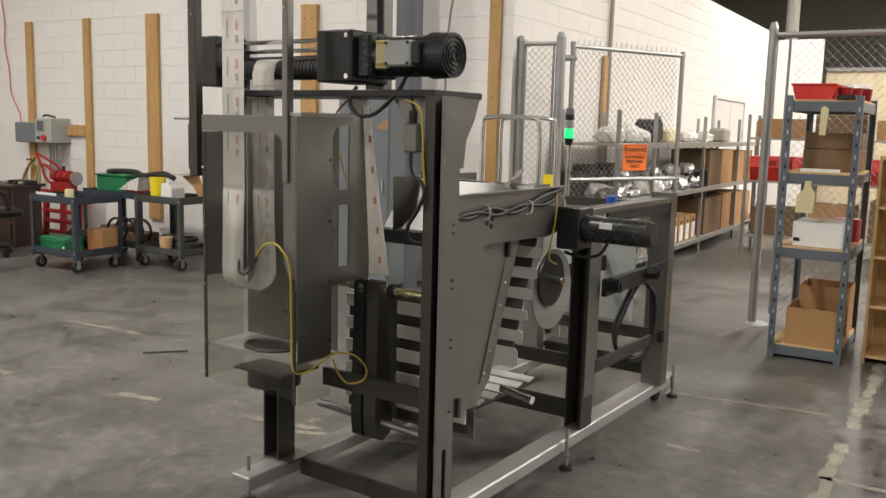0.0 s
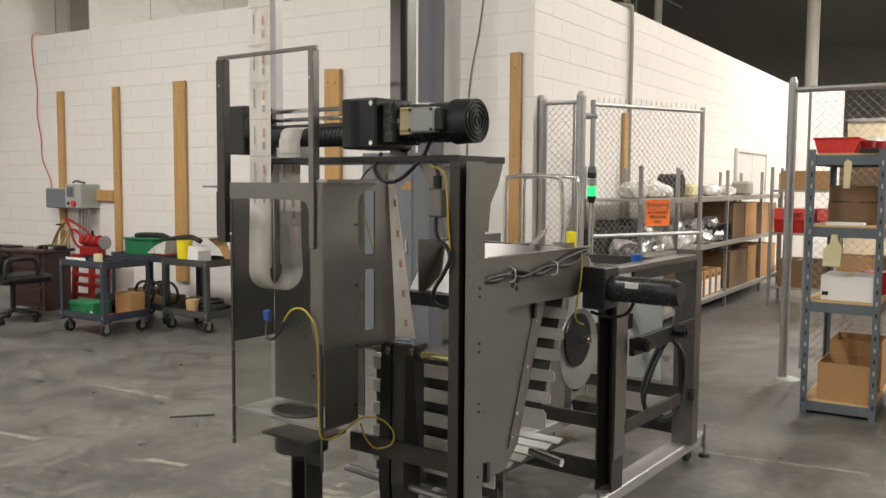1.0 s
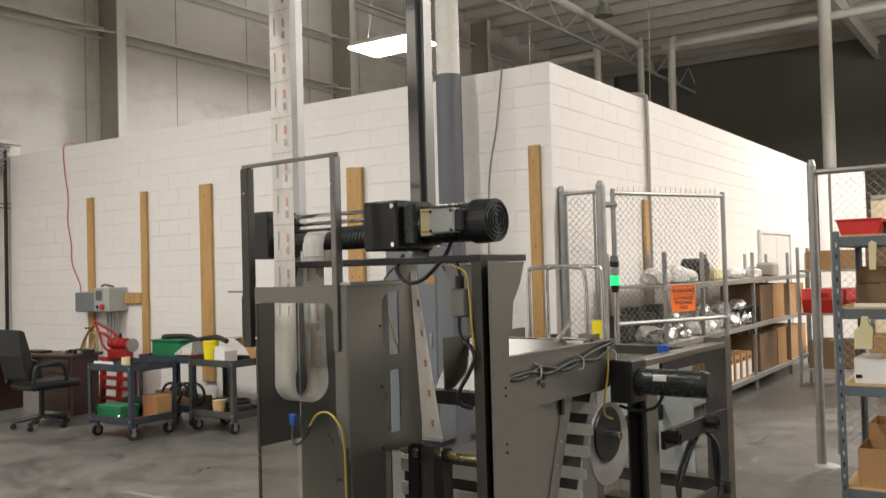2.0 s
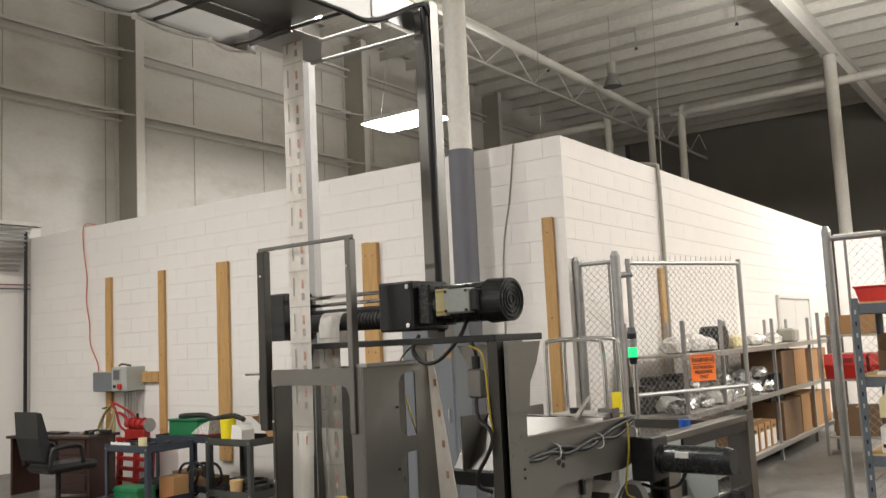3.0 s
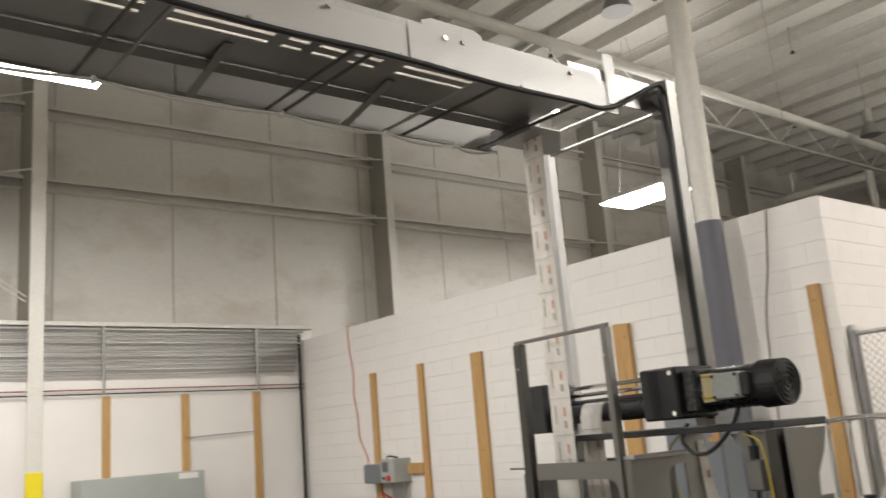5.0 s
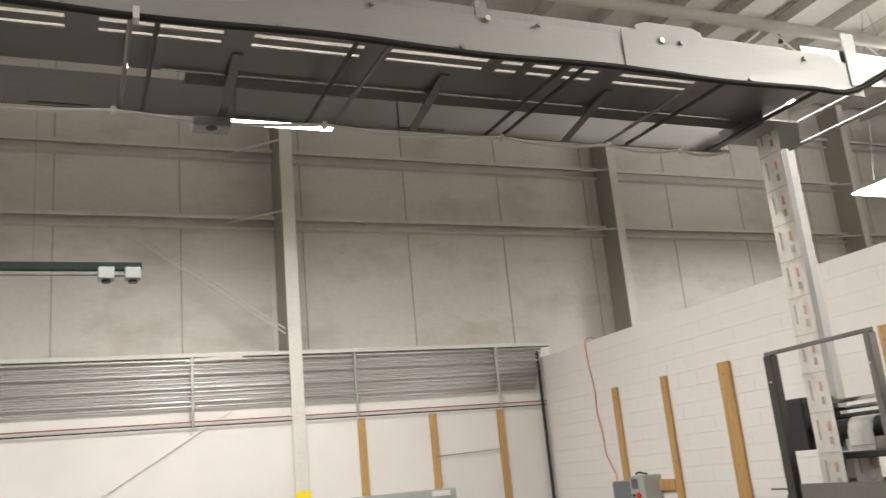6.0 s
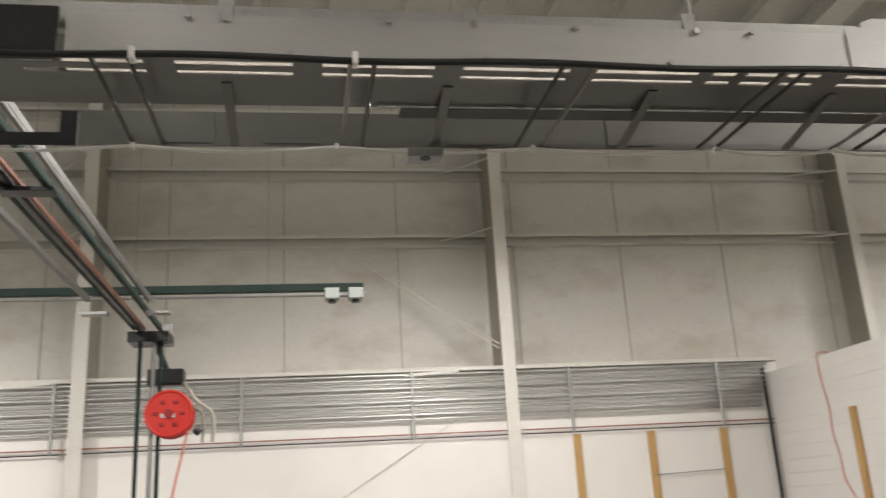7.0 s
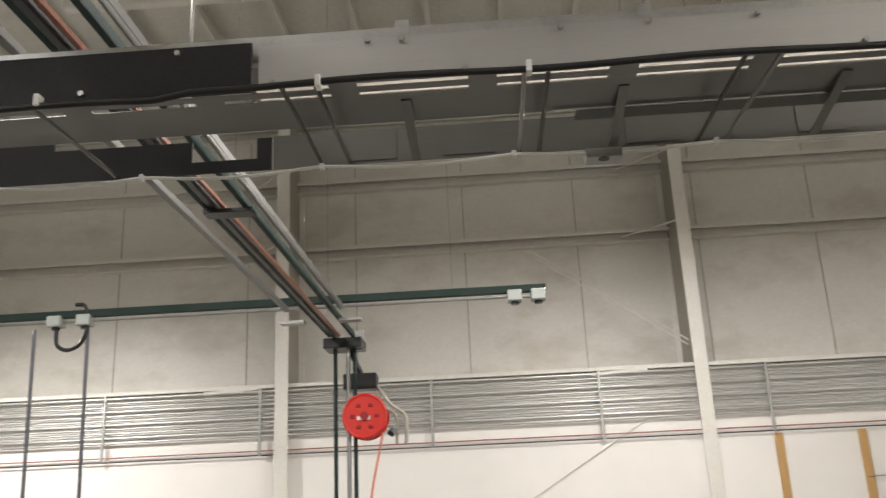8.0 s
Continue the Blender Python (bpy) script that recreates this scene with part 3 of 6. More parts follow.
mp("flange_plate", box(-2.66, -2.38, 2.63, 2.86, 0.536, 0.546), DARKSTEEL)
mp("pedestal", channel(-2.555, -2.465, 2.70, 2.80, 0.136, 0.47, 0.008, "-y"), DARKSTEEL)
mp("foot_plate", box(-2.56, -2.41, 2.70, 2.85, 0.136, 0.146), STAINLESS)
mp("clamp_knob", cyl((-2.80, 2.80, 1.64), (-2.80, 2.80, 1.70), 0.018, 12, 0.03), BLACK)
mp("roller_bracket", box(-2.87, -2.79, 2.80, 2.95, 1.60, 1.70, 0.004), BRIGHT)
for z in (0.56, 0.7, 0.95, 1.2, 1.45):
    mp("screw", cyl((-2.246, 2.775, z), (-2.240, 2.775, z), 0.006, 6), BLACK)
    mp("screw", cyl((-2.79, YF, z - 0.05), (-2.79, YF - 0.006, z - 0.05), 0.006, 6), CHROME)
mp("latch_rod", cyl((-3.02, 2.62, 1.60), (-2.83, 2.62, 1.60), 0.005, 6), CHROME)
mp("guide_slot_bar", box(-2.872, -2.869, YF - 0.014, YF + 0.0, 1.39, 1.58), BRIGHT)

# sensor and its cables
mp("sensor", box(-2.655, -2.625, YF + 0.05, YF + 0.075, 1.03, 1.075, 0.004), BLUE, label="small blue sensor")
mp("sensor_lead", bent([(-2.64, YF + 0.06, 1.03), (-2.61, YF + 0.03, 0.97), (-2.56, YF + 0.02, 0.965), (-2.50, YF + 0.01, 1.01), (-2.47, YF - 0.004, 1.05)], 0.006, 6), BLACK, smooth=True)
mp("yellow_cable", bent([(-2.47, YF - 0.004, 1.05), (-2.42, YF - 0.01, 1.10), (-2.36, YF - 0.012, 1.115), (-2.31, YF - 0.014, 1.09), (-2.272, YF - 0.010, 1.02), (-2.264, YF - 0.010, 0.80), (-2.262, YF - 0.010, 0.66), (-2.250, YF - 0.004, 0.60), (-2.238, 2.64, 0.595), (-2.235, 2.72, 0.62), (-2.225, 2.80, 0.645), (-2.19, 2.88, 0.62), (-2.16, 2.92, 0.56), (-2.17, 2.91, 0.51), (-2.21, 2.86, 0.50), (-2.232, 2.82, 0.55), (-2.235, 2.79, 0.62)], 0.0042, 6), YELLOW, smooth=True)
mp("yellow_cable", bent([(-2.25, 2.90, 1.70), (-2.36, 2.93, 1.62), (-2.36, 2.97, 1.45), (-2.30, 3.0, 1.2), (-2.30, 3.02, 0.95)], 0.0042, 6), YELLOW, smooth=True)
mp("black_cable", bent([(-1.88, 2.80, 1.79), (-1.86, 2.72, 1.72), (-1.93, 2.68, 1.64), (-2.02, 2.69, 1.63), (-2.08, 2.70, 1.68), (-2.06, 2.72, 1.74)], 0.008, 8), RUBBER, smooth=True)
mp("black_cable", bent([(-1.78, 2.69, 1.70), (-1.74, 2.66, 1.65), (-1.735, 2.65, 1.55), (-1.735, 2.64, 1.47), (-1.70, 2.61, 1.42), (-1.65, 2.59, 1.40), (-1.63, 2.585, 1.36), (-1.66, 2.585, 1.30), (-1.71, 2.60, 1.24), (-1.725, 2.62, 1.19), (-1.69, 2.65, 1.17)], 0.0075, 8), RUBBER, smooth=True)
mp("yellow_cable", bent([(-1.80, 2.69, 1.69), (-1.70, 2.64, 1.66), (-1.655, 2.60, 1.58), (-1.645, 2.594, 1.48), (-1.635, 2.594, 1.38)], 0.0042, 6), YELLOW, smooth=True)
mp("junction_box", box(-1.765, -1.70, 2.63, 2.67, 1.50, 1.605, 0.006), STAINLESS, label="grey cable junction box")
mp("cable_gland", cyl((-1.735, 2.65, 1.605), (-1.735, 2.65, 1.65), 0.016, 10), BLACK)

# cleated elevator and its drive
el = mp("elevator_shaft", cyl((-2.43, 2.99, 0.90), (-1.72, 2.99, 0.90), 0.017, 14), BRASS, label="zinc plated shaft")
mp("collar", cyl((-2.30, 2.99, 0.90), (-2.27, 2.99, 0.90), 0.030, 16), CHROME, el)
mp("collar", cyl((-2.235, 2.99, 0.90), (-2.21, 2.99, 0.90), 0.040, 16), CHROME, el)
mp("collar", cyl((-2.09, 2.99, 0.90), (-2.07, 2.99, 0.90), 0.030, 16), BLACK, el)
mp("threaded_shaft", cyl((-2.50, 2.99, 0.327), (-1.80, 2.99, 0.297), 0.016, 12), GALV)
for i in range(26):
    x = -2.49 + i * 0.011
    z = 0.3266 - (x + 2.49) * 0.044
    mp("thread", cyl((x, 2.99, z), (x + 0.005, 2.99, z), 0.0185, 10), GALV)
for x0, x1, d, m in ((-2.262, -2.205, 0.0, BLACK), (-2.192, -2.125, 0.0, DARKSTEEL)):
    mp("chain_guard", slab([(2.955 + d, 0.935), (3.0 + d, 0.935), (3.06 + d, 0.30), (3.045 + d, 0.25), (3.0 + d, 0.225), (2.95 + d, 0.245), (2.94 + d, 0.34)], "x", x0, x1), m, label="dark curved chain guard strip")
for i in range(8):
    mp("chain_link", box(-2.203, -2.194, 2.962, 2.985, 0.32 + i * 0.075, 0.35 + i * 0.075, 0.003), GALV)
for i in range(5):
    z = 0.365 + i * 0.105
    for x0, x1 in ((-2.40, -2.28), (-2.11, -1.74)):
        mp("cleat", box(x0, x1, 3.06, 3.07, z, z + 0.058, 0.003), FOAM)
        mp("cleat_gap_plate", box(x0, x1, 3.085, 3.091, z - 0.05, z), DARKSTEEL)
mp("elevator_belt", box(-2.41, -1.74, 3.13, 3.136, 0.28, 0.87), STAINLESS)
mp("cross_bar", box(-2.42, -1.69, 2.93, 2.95, 0.44, 0.52), DARKSTEEL)
mp("cross_bar", box(-2.42, -1.69, 3.28, 3.30, 1.055, 1.115), BLACK)
mp("side_panel", slab([(2.715, 0.83), (2.715, 1.335), (3.70, 1.335), (3.72, 1.24), (3.66, 1.136), (3.57, 1.123), (3.06, 1.134), (3.03, 1.125), (2.861, 0.968)], "x", -1.665, -1.657), STAINLESS, label="brushed stainless side panel")
mp("inner_panel", slab([(2.73, 1.20), (3.44, 1.20), (3.40, 1.13), (3.17, 0.53), (3.08, 0.45), (2.73, 0.45)], "x", -1.712, -1.704), STAINLESS, label="recessed stainless elevator side panel")
mp("inner_edge", slab([(3.325, 1.18), (3.40, 1.18), (3.17, 0.54), (3.10, 0.54)], "x", -1.7035, -1.698), STAINLESS, label="folded edge strip with screws")
for i in range(7):
    t = i / 6
    mp("screw", cyl((-1.698, 3.345 - 0.22 * t, 1.13 - 0.55 * t), (-1.694, 3.345 - 0.22 * t, 1.13 - 0.55 * t), 0.006, 6), CHROME)
for y, z in ((3.05, 1.22), (3.08, 1.205), (3.085, 1.235)):
    mp("plug", cyl((-1.657, y, z), (-1.654, y, z), 0.011, 10), BLACK)
mp("panel_lip", box(-1.667, -1.64, 2.72, 3.70, 1.336, 1.342), STAINLESS)
mp("return_belt", slab([(3.655, 1.10), (3.662, 1.10), (3.46, 0.56), (3.45, 0.56)], "x", -2.30, -1.76), DARKSTEEL, label="dark return run of the cleated belt")
for i in range(7):
    y, z = 3.635 - 0.0372 * i, 1.125 - 0.090 * i
    h = 0.045 if i == 6 else 0.026
    mp("cleat", slab([(-2.28, z - h), (-1.72, z - h), (-1.70, z - h * 0.7), (-1.70, z + h * 0.7), (-1.715, z + h), (-2.28, z + h)], "y", y - 0.004, y), FOAM, label="pale flat belt cleat")
mp("lower_belt", box(-2.34, -2.02, 3.45, 4.25, 0.235, 0.24), DARKSTEEL)
for i in range(6):
    y = 3.50 + 0.125 * i
    mp("cleat", slab([(y, 0.242), (y + 0.06, 0.256), (y + 0.06, 0.261), (y, 0.247)], "x", -2.33, -2.03), FOAM)
mp("hopper_sheet", slab([(3.50, 1.345), (3.506, 1.345), (3.332, 1.12), (3.326, 1.12)], "x", -2.40, -1.70), STAINLESS, label="pale sloping hopper sheet")
mp("hopper_rim", box(-2.40, -1.70, 3.500, 3.525, 1.346, 1.352), CHROME)
mp("hopper_side", box(-2.33, -2.324, 3.30, 4.0, 1.10, 1.36), STAINLESS)
mp("hopper_rail", cyl((-1.72, 3.3, 1.36), (-2.28, 4.4, 1.36), 0.012, 10), CHROME)
disc = mp("film_reel", cyl((-1.875, 4.03, 0.79), (-1.865, 4.03, 0.79), 0.205, 36), REELDISC, label="reel with a black hub plate")
mp("hub_plate", cyl((-1.86, 3.995, 0.843), (-1.85, 3.995, 0.843), 0.133, 32), BLACK, disc)
mp("hub_shaft", cyl((-1.85, 3.995, 0.843), (-1.785, 3.995, 0.843), 0.018, 12), CHROME, disc)
gb2 = mp("side_gearbox", box(-1.655, -1.545, 3.64, 3.79, 1.06, 1.25, 0.006), BLACK, label="black right-angle gearbox")
m2 = mp("side_motor", cyl((-1.545, 3.73, 1.152), (-1.25, 3.73, 1.152), 0.059, 32), MOTORGREY, label="dark grey cylindrical motor")
mp("end_bell", cyl((-1.25, 3.73, 1.152), (-1.225, 3.73, 1.152), 0.059, 32, 0.05), BLACK, m2)
mp("label_plate", box(-1.46, -1.40, 3.670, 3.678, 1.165, 1.19), WHITE, m2)
mp("clamp", cyl((-1.545, 3.73, 1.152), (-1.53, 3.73, 1.152), 0.066, 24), BLACK, m2)
mp("black_cable", bent([(-1.44, 3.73, 1.10), (-1.48, 3.73, 1.04), (-1.56, 3.72, 1.02), (-1.64, 3.70, 1.04)], 0.008, 6), RUBBER, smooth=True)
mp("black_cable", bent([(-1.65, 2.74, 1.27), (-1.645, 2.9, 1.25), (-1.645, 3.05, 1.28), (-1.645, 3.25, 1.25), (-1.645, 3.45, 1.30), (-1.65, 3.68, 1.33)], 0.010, 8), RUBBER, smooth=True)
mp("black_cable", bent([(-1.65, 2.74, 1.25), (-1.64, 2.95, 1.27), (-1.64, 3.1, 1.25), (-1.64, 3.3, 1.28), (-1.64, 3.5, 1.27), (-1.65, 3.68, 1.32)], 0.008, 8), RUBBER, smooth=True)
for y in (3.02, 3.36, 3.66):
    mp("cable_tie", bent([(-1.66, y, 1.30), (-1.630, y, 1.285), (-1.630, y, 1.245), (-1.66, y, 1.235)], 0.0028, 5), WHITE)
mp("yellow_cable", bent([(-1.64, 3.60, 1.32), (-1.63, 3.58, 1.2), (-1.635, 3.55, 1.08), (-1.64, 3.56, 1.02), (-1.64, 3.63, 0.99)], 0.0042, 6), YELLOW, smooth=True)

# rear bay
mp("top_beam", box(-1.665, -1.58, 3.85, 4.88, 1.20, 1.232, 0.003), STAINLESS)
mp("top_beam", box(-2.49, -2.41, 3.85, 4.88, 1.20, 1.232, 0.003), STAINLESS)
mp("top_bar", box(-1.60, -1.585, 4.05, 4.90, 1.15, 1.199), BLACK)
mp("top_bar", box(-2.38, -1.705, 4.84, 4.865, 1.15, 1.20), DARKSTEEL)
mp("reel_arm", box(-1.60, -1.575, 4.04, 4.86, 0.785, 0.872, 0.003), BLACK)
mp("reel_arm", box(-1.95, -1.93, 4.04, 4.86, 0.785, 0.872, 0.003), BLACK)
for y in (4.07, 4.57):
    k = mp("hand_knob", cyl((-1.575, y, 0.845), (-1.51, y, 0.845), 0.036, 10), BLACK, label="black lobed hand knob")
    mp("knob_cap", cyl((-1.51, y, 0.845), (-1.50, y, 0.845), 0.02, 12), RUBBER, k)
mp("mid_rail", box(-2.42, -1.60, 4.02, 4.04, 0.40, 0.47), DARKSTEEL)
mp("mid_rail", box(-1.62, -1.60, 4.03, 4.88, 0.40, 0.46), DARKSTEEL)
mp("rear_rail", box(-2.40, -1.57, 4.86, 4.878, 0.40, 0.47), DARKSTEEL)
mp("guard_sheet", box(-2.35, -1.75, 4.82, 4.828, 0.50, 1.10), PLATEGREY, label="pale grey guard sheet")
mp("cable_loop", bent([(-1.66, 4.70, 0.78), (-1.70, 4.60, 0.63), (-1.72, 4.52, 0.44), (-1.68, 4.60, 0.34), (-1.62, 4.72, 0.36), (-1.60, 4.77, 0.49), (-1.60, 4.76, 0.68), (-1.66, 4.70, 0.78)], 0.012, 6), RUBBER, smooth=True)
mp("cable_loop", bent([(-1.68, 4.66, 0.78), (-1.74, 4.56, 0.54), (-1.72, 4.54, 0.40), (-1.66, 4.64, 0.32), (-1.61, 4.75, 0.40), (-1.62, 4.75, 0.74)], 0.010, 6), RUBBER, smooth=True)
mp("push_handle", cyl((-1.90, 3.62, 0.36), (-1.72, 3.60, 0.34), 0.020, 14), CHROME)
mp("blue_cup", cyl((-1.685, 4.30, 1.19), (-1.685, 4.30, 1.262), 0.028, 18), BLUE, label="blue plastic cap")

# ---- film ----
XF, WF, XR = -2.67, 0.122, -2.62


def film_prints(parent, points_at, count, step, s0):
    for i in range(count):
        p, n, d = points_at(s0 + i * step)
        x0 = p.x + 0.012
        for w0, w1, l0, l1, mat in ((0.006, 0.018, 0.0, 0.038, PRINT), (0.004, 0.02, -0.05, -0.02, PRINTDARK), (-0.045, -0.038, -0.03, 0.05, PRINTDARK)):
            a, b = p + d * l0 + n * 0.0012, p + d * l1 + n * 0.0012
            bm = strip([a + Vector((x0 - p.x + (w0 + w1) / 2, 0, 0)), b + Vector((x0 - p.x + (w0 + w1) / 2, 0, 0))], (w1 - w0, 0, 0), 0.0008 if n.y > 0 else -0.0008)
            part("print_mark", bm, mat, parent)
        seam = strip([p + d * 0.075 + n * 0.001, p + d * 0.078 + n * 0.001], (WF * 0.98, 0, 0), 0.0008)
        part("seam", seam, FOAM, parent)


Y1, Y2 = 2.68, 2.805
film_loop = thing("film_loop", "hanging loop of printed white packaging film", "film", (XF, 2.74, 0.9))
LOOP_R = (Y2 - Y1) / 2 + 0.012
pts = [(XF, Y1, 1.33), (XF, Y1 - 0.004, 1.15)]  # the loop twists a little towards its rising side
pts += [(XF + (XR - XF) * (1 - math.cos(a)) / 2, 2.746 - LOOP_R * math.cos(a), 0.985 - (LOOP_R + 0.008) * math.sin(a)) for a in [i * math.pi / 12 for i in range(13)]]
pts += [(XR, Y2 + 0.006, 1.15), (XR, Y2 + 0.001, 1.33)]
part("loop", strip(pts, (WF, 0, 0), 0.0012), FILM, film_loop, smooth=True)
film_prints(film_loop, lambda s: (Vector((XF, Y1 - 0.0005, s)), Vector((0, -1, 0)), Vector((0, 0, 1))), 2, 0.155, 1.12)
film_prints(film_loop, lambda s: (Vector((XR, Y2 - 0.0008, s)), Vector((0, -1, 0)), Vector((0, 0, 1))), 2, 0.155, 1.10)

film_down = thing("film_web", "long strip of printed white film hanging from the conveyor", "film", (XF, Y1, 1.0))
part("web", strip([(XF, Y1 + 0.002, 1.26), (XF, Y1 + 0.003, 3.18)], (WF, 0, 0), 0.0012), FILM, film_down)
film_prints(film_down, lambda s: (Vector((XF, Y1 + 0.0012, s)), Vector((0, -1, 0)), Vector((0, 0, 1))), 11, 0.155, 1.50)
film_up = thing("film_web", "strip of printed white film running up over the ribbed roller", "film", (XF, Y2, 1.0))
pts = [(XR, Y2 + 0.004, 1.26), (XR, Y2 + 0.003, 1.80)] + [(XR, 2.86 - 0.0445 * math.cos(a), 1.815 + 0.0445 * math.sin(a)) for a in [i * math.pi / 10 for i in range(11)]] + [(XR, 2.9045, 1.70)]
part("web", strip(pts, (WF, 0, 0), 0.0012), FILM, film_up, smooth=True)
film_prints(film_up, lambda s: (Vector((XR, Y2 + 0.0022, s)), Vector((0, -1, 0)), Vector((0, 0, 1))), 3, 0.155, 1.36)
film_out = thing("film_web", "narrow strip of printed film slanting down into the elevator", "film", (-2.2, 3.15, 1.0))
b = bmesh.new()
v = [b.verts.new(q) for q in ((-2.235, 2.99, 1.67), (-2.205, 3.0, 1.67), (-2.13, 3.06, 0.95), (-2.235, 3.05, 0.95), (-2.235, 2.992, 1.67), (-2.205, 3.002, 1.67), (-2.13, 3.062, 0.95), (-2.235, 3.052, 0.95))]
for f in ((0, 1, 2, 3), (4, 7, 6, 5), (0, 4, 5, 1), (1, 5, 6, 2), (2, 6, 7, 3), (3, 7, 4, 0)):
    b.faces.new([v[i] for i in f])
part("web", b, FILM, film_out)
for i in range(5):
    z = 1.0 + i * 0.13
    t = (1.67 - z) / 0.72
    x, y = -2.235 + 0.030 + 0.04 * t, 2.9945 + 0.060 * t
    mark = slab([(y - 0.003, z), (y - 0.002, z), (y - 0.0045, z + 0.03), (y - 0.0055, z + 0.03)], "x", x - 0.008, x + 0.006)
    part("print_mark", mark, PRINT, film_out)

# ---- tower and overhead conveyor ----
conv = thing("overhead_conveyor", "long bright aluminium overhead film conveyor on two tower posts", "conveyor", (-2.5, 2.9, 1.73))
XN, XF2, ZC = -2.19, -2.84, 3.02
mpc = lambda name, bm, mat, parent=conv, label="", smooth=False: part(name, bm, mat, parent, label, smooth)
mpc("tower_post", channel(-2.925, -2.845, 2.965, 3.01, 1.727, 3.09, 0.006, "+y"), BRIGHT)
mpc("tower_post", channel(-2.20, -2.11, 2.97, 3.03, 1.727, 3.20, 0.006, "+y"), STAINLESS)
mpc("post_cable", bent([(-2.135, 2.955, 3.19), (-2.125, 2.955, 2.9), (-2.12, 2.955, 2.3), (-2.115, 2.955, 1.75)], 0.016, 8), RUBBER, smooth=True)
mpc("side_rail", box(XN - 0.003, XN + 0.003, -0.68, 2.72, ZC, ZC + 0.135), BRIGHT, label="bright aluminium side plate")
mpc("side_rail", box(XN - 0.012, XN - 0.006, 2.45, 2.99, ZC + 0.055, ZC + 0.19), RAIL)
mpc("splice_plate", box(XN + 0.003, XN + 0.009, 1.64, 2.60, ZC + 0.004, ZC + 0.155), BRIGHT)
mpc("side_rail", box(XN - 0.003, XN + 0.009, -4.2, -0.70, ZC - 0.012, ZC + 0.145), CONVBLACK, label="black painted side plate")
mpc("top_strip", box(XN - 0.035, XN - 0.029, -4.2, 2.4, ZC + 0.1, ZC + 0.185), GALV)
mpc("tongue_plate", slab([(1.72, ZC + 0.15), (1.72, ZC + 0.19), (1.76, ZC + 0.205), (1.96, ZC + 0.205), (2.0, ZC + 0.19), (2.0, ZC + 0.15)], "x", XN - 0.02, XN - 0.014), BRIGHT)
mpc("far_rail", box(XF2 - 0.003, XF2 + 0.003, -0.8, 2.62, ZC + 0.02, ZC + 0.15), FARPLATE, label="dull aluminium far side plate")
mpc("far_rail", slab([(-4.2, 3.04), (-0.805, 3.04), (-0.805, 3.165), (-0.86, 3.165), (-0.86, 3.085), (-1.10, 3.085), (-1.10, 3.165), (-1.62, 3.165), (-1.62, 3.26), (-4.2, 3.26)], "x", XF2 - 0.003, XF2 + 0.006), CONVBLACK, label="black painted far side plate")


def slotted_tray(y0, y1, z, xa, xb, slots, mat):
    """The film tray: two rows of slots along y, each (from, to)."""
    b = bmesh.new()
    rows = [xa, xa - 0.13, xa - 0.155, xa - 0.19, xa - 0.215, xb]
    for i in (0, 2, 4):
        box(rows[i + 1], rows[i], y0, y1, z, z + 0.003, bm=b)
    for i in (1, 3):
        cur = y0
        for s0, s1 in slots:
            if s0 > cur:
                box(rows[i + 1], rows[i], cur, s0, z, z + 0.003, bm=b)
            cur = s1
        if y1 > cur:
            box(rows[i + 1], rows[i], cur, y1, z, z + 0.003, bm=b)
    return b


slots = []
y = -3.9
while y < 2.0:
    slots.append((y, y + 0.345))
    y += 0.435
slots = [s for s in slots if not 1.1 < s[0] < 1.75] + [(1.28, 1.36), (1.40, 1.52), (1.545, 1.585), (1.60, 1.66), (1.76, 1.96), (1.99, 2.05), (2.08, 2.28)]
slots = sorted(s for s in slots if s[1] < 2.3)
clean, last = [], -9
for s in slots:
    if s[0] > last:
        clean.append(s)
        last = s[1] + 0.01
mpc("film_tray", slotted_tray(-4.2, 2.6, ZC + 0.085, XN - 0.04, XN - 0.46, clean, RAIL), RAIL, label="slotted stainless film tray")
# Thin chrome rod added to draw the highlight along the tray's edge.
mpc("tray_edge_rod", cyl((-2.628, 0.2, 3.099), (-2.628, 2.45, 3.099), 0.0035, 6), CHROME)
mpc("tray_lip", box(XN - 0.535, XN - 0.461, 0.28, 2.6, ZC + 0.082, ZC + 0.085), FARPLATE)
for i, yy in enumerate((-3.4, -2.7, -2.05, -1.38, -0.62, -0.52, 0.09, 0.16, 0.72, 0.82, 1.43, 1.50, 1.98, 2.08, 2.5)):
    mpc("cross_rod", cyl((XN, yy, ZC + 0.012), (XF2, yy - 0.0, ZC + 0.03), 0.0075, 10), DARKSTEEL if i % 3 else STAINLESS)
for yy in (-0.28, 0.42, 1.12, 1.78):
    mpc("cross_strap", slab([(XN - 0.30, ZC + 0.08), (XN - 0.30, ZC + 0.086), (XF2 + 0.005, ZC + 0.026), (XF2 + 0.005, ZC + 0.02)], "y", yy - 0.016, yy + 0.016), STAINLESS)
for yy in (-0.45, -0.1, 0.55, 1.15):
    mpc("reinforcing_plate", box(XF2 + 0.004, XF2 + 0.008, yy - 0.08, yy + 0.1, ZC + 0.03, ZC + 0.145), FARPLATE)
for i in range(24):
    yy = -4.0 + i * 0.28
    mpc("bolt", cyl((XN + 0.009, yy, ZC + 0.015 + 0.11 * (i % 2)), (XN + 0.018, yy, ZC + 0.015 + 0.11 * (i % 2)), 0.009, 6), GALV)
mpc("end_plate", slab([(-2.80, 2.56), (-2.54, 2.56), (-2.54, 2.74), (-2.66, 2.86), (-2.76, 2.97), (-2.80, 2.97)], "z", 3.066, 3.072), BRIGHT, label="flat bright film turning plate")
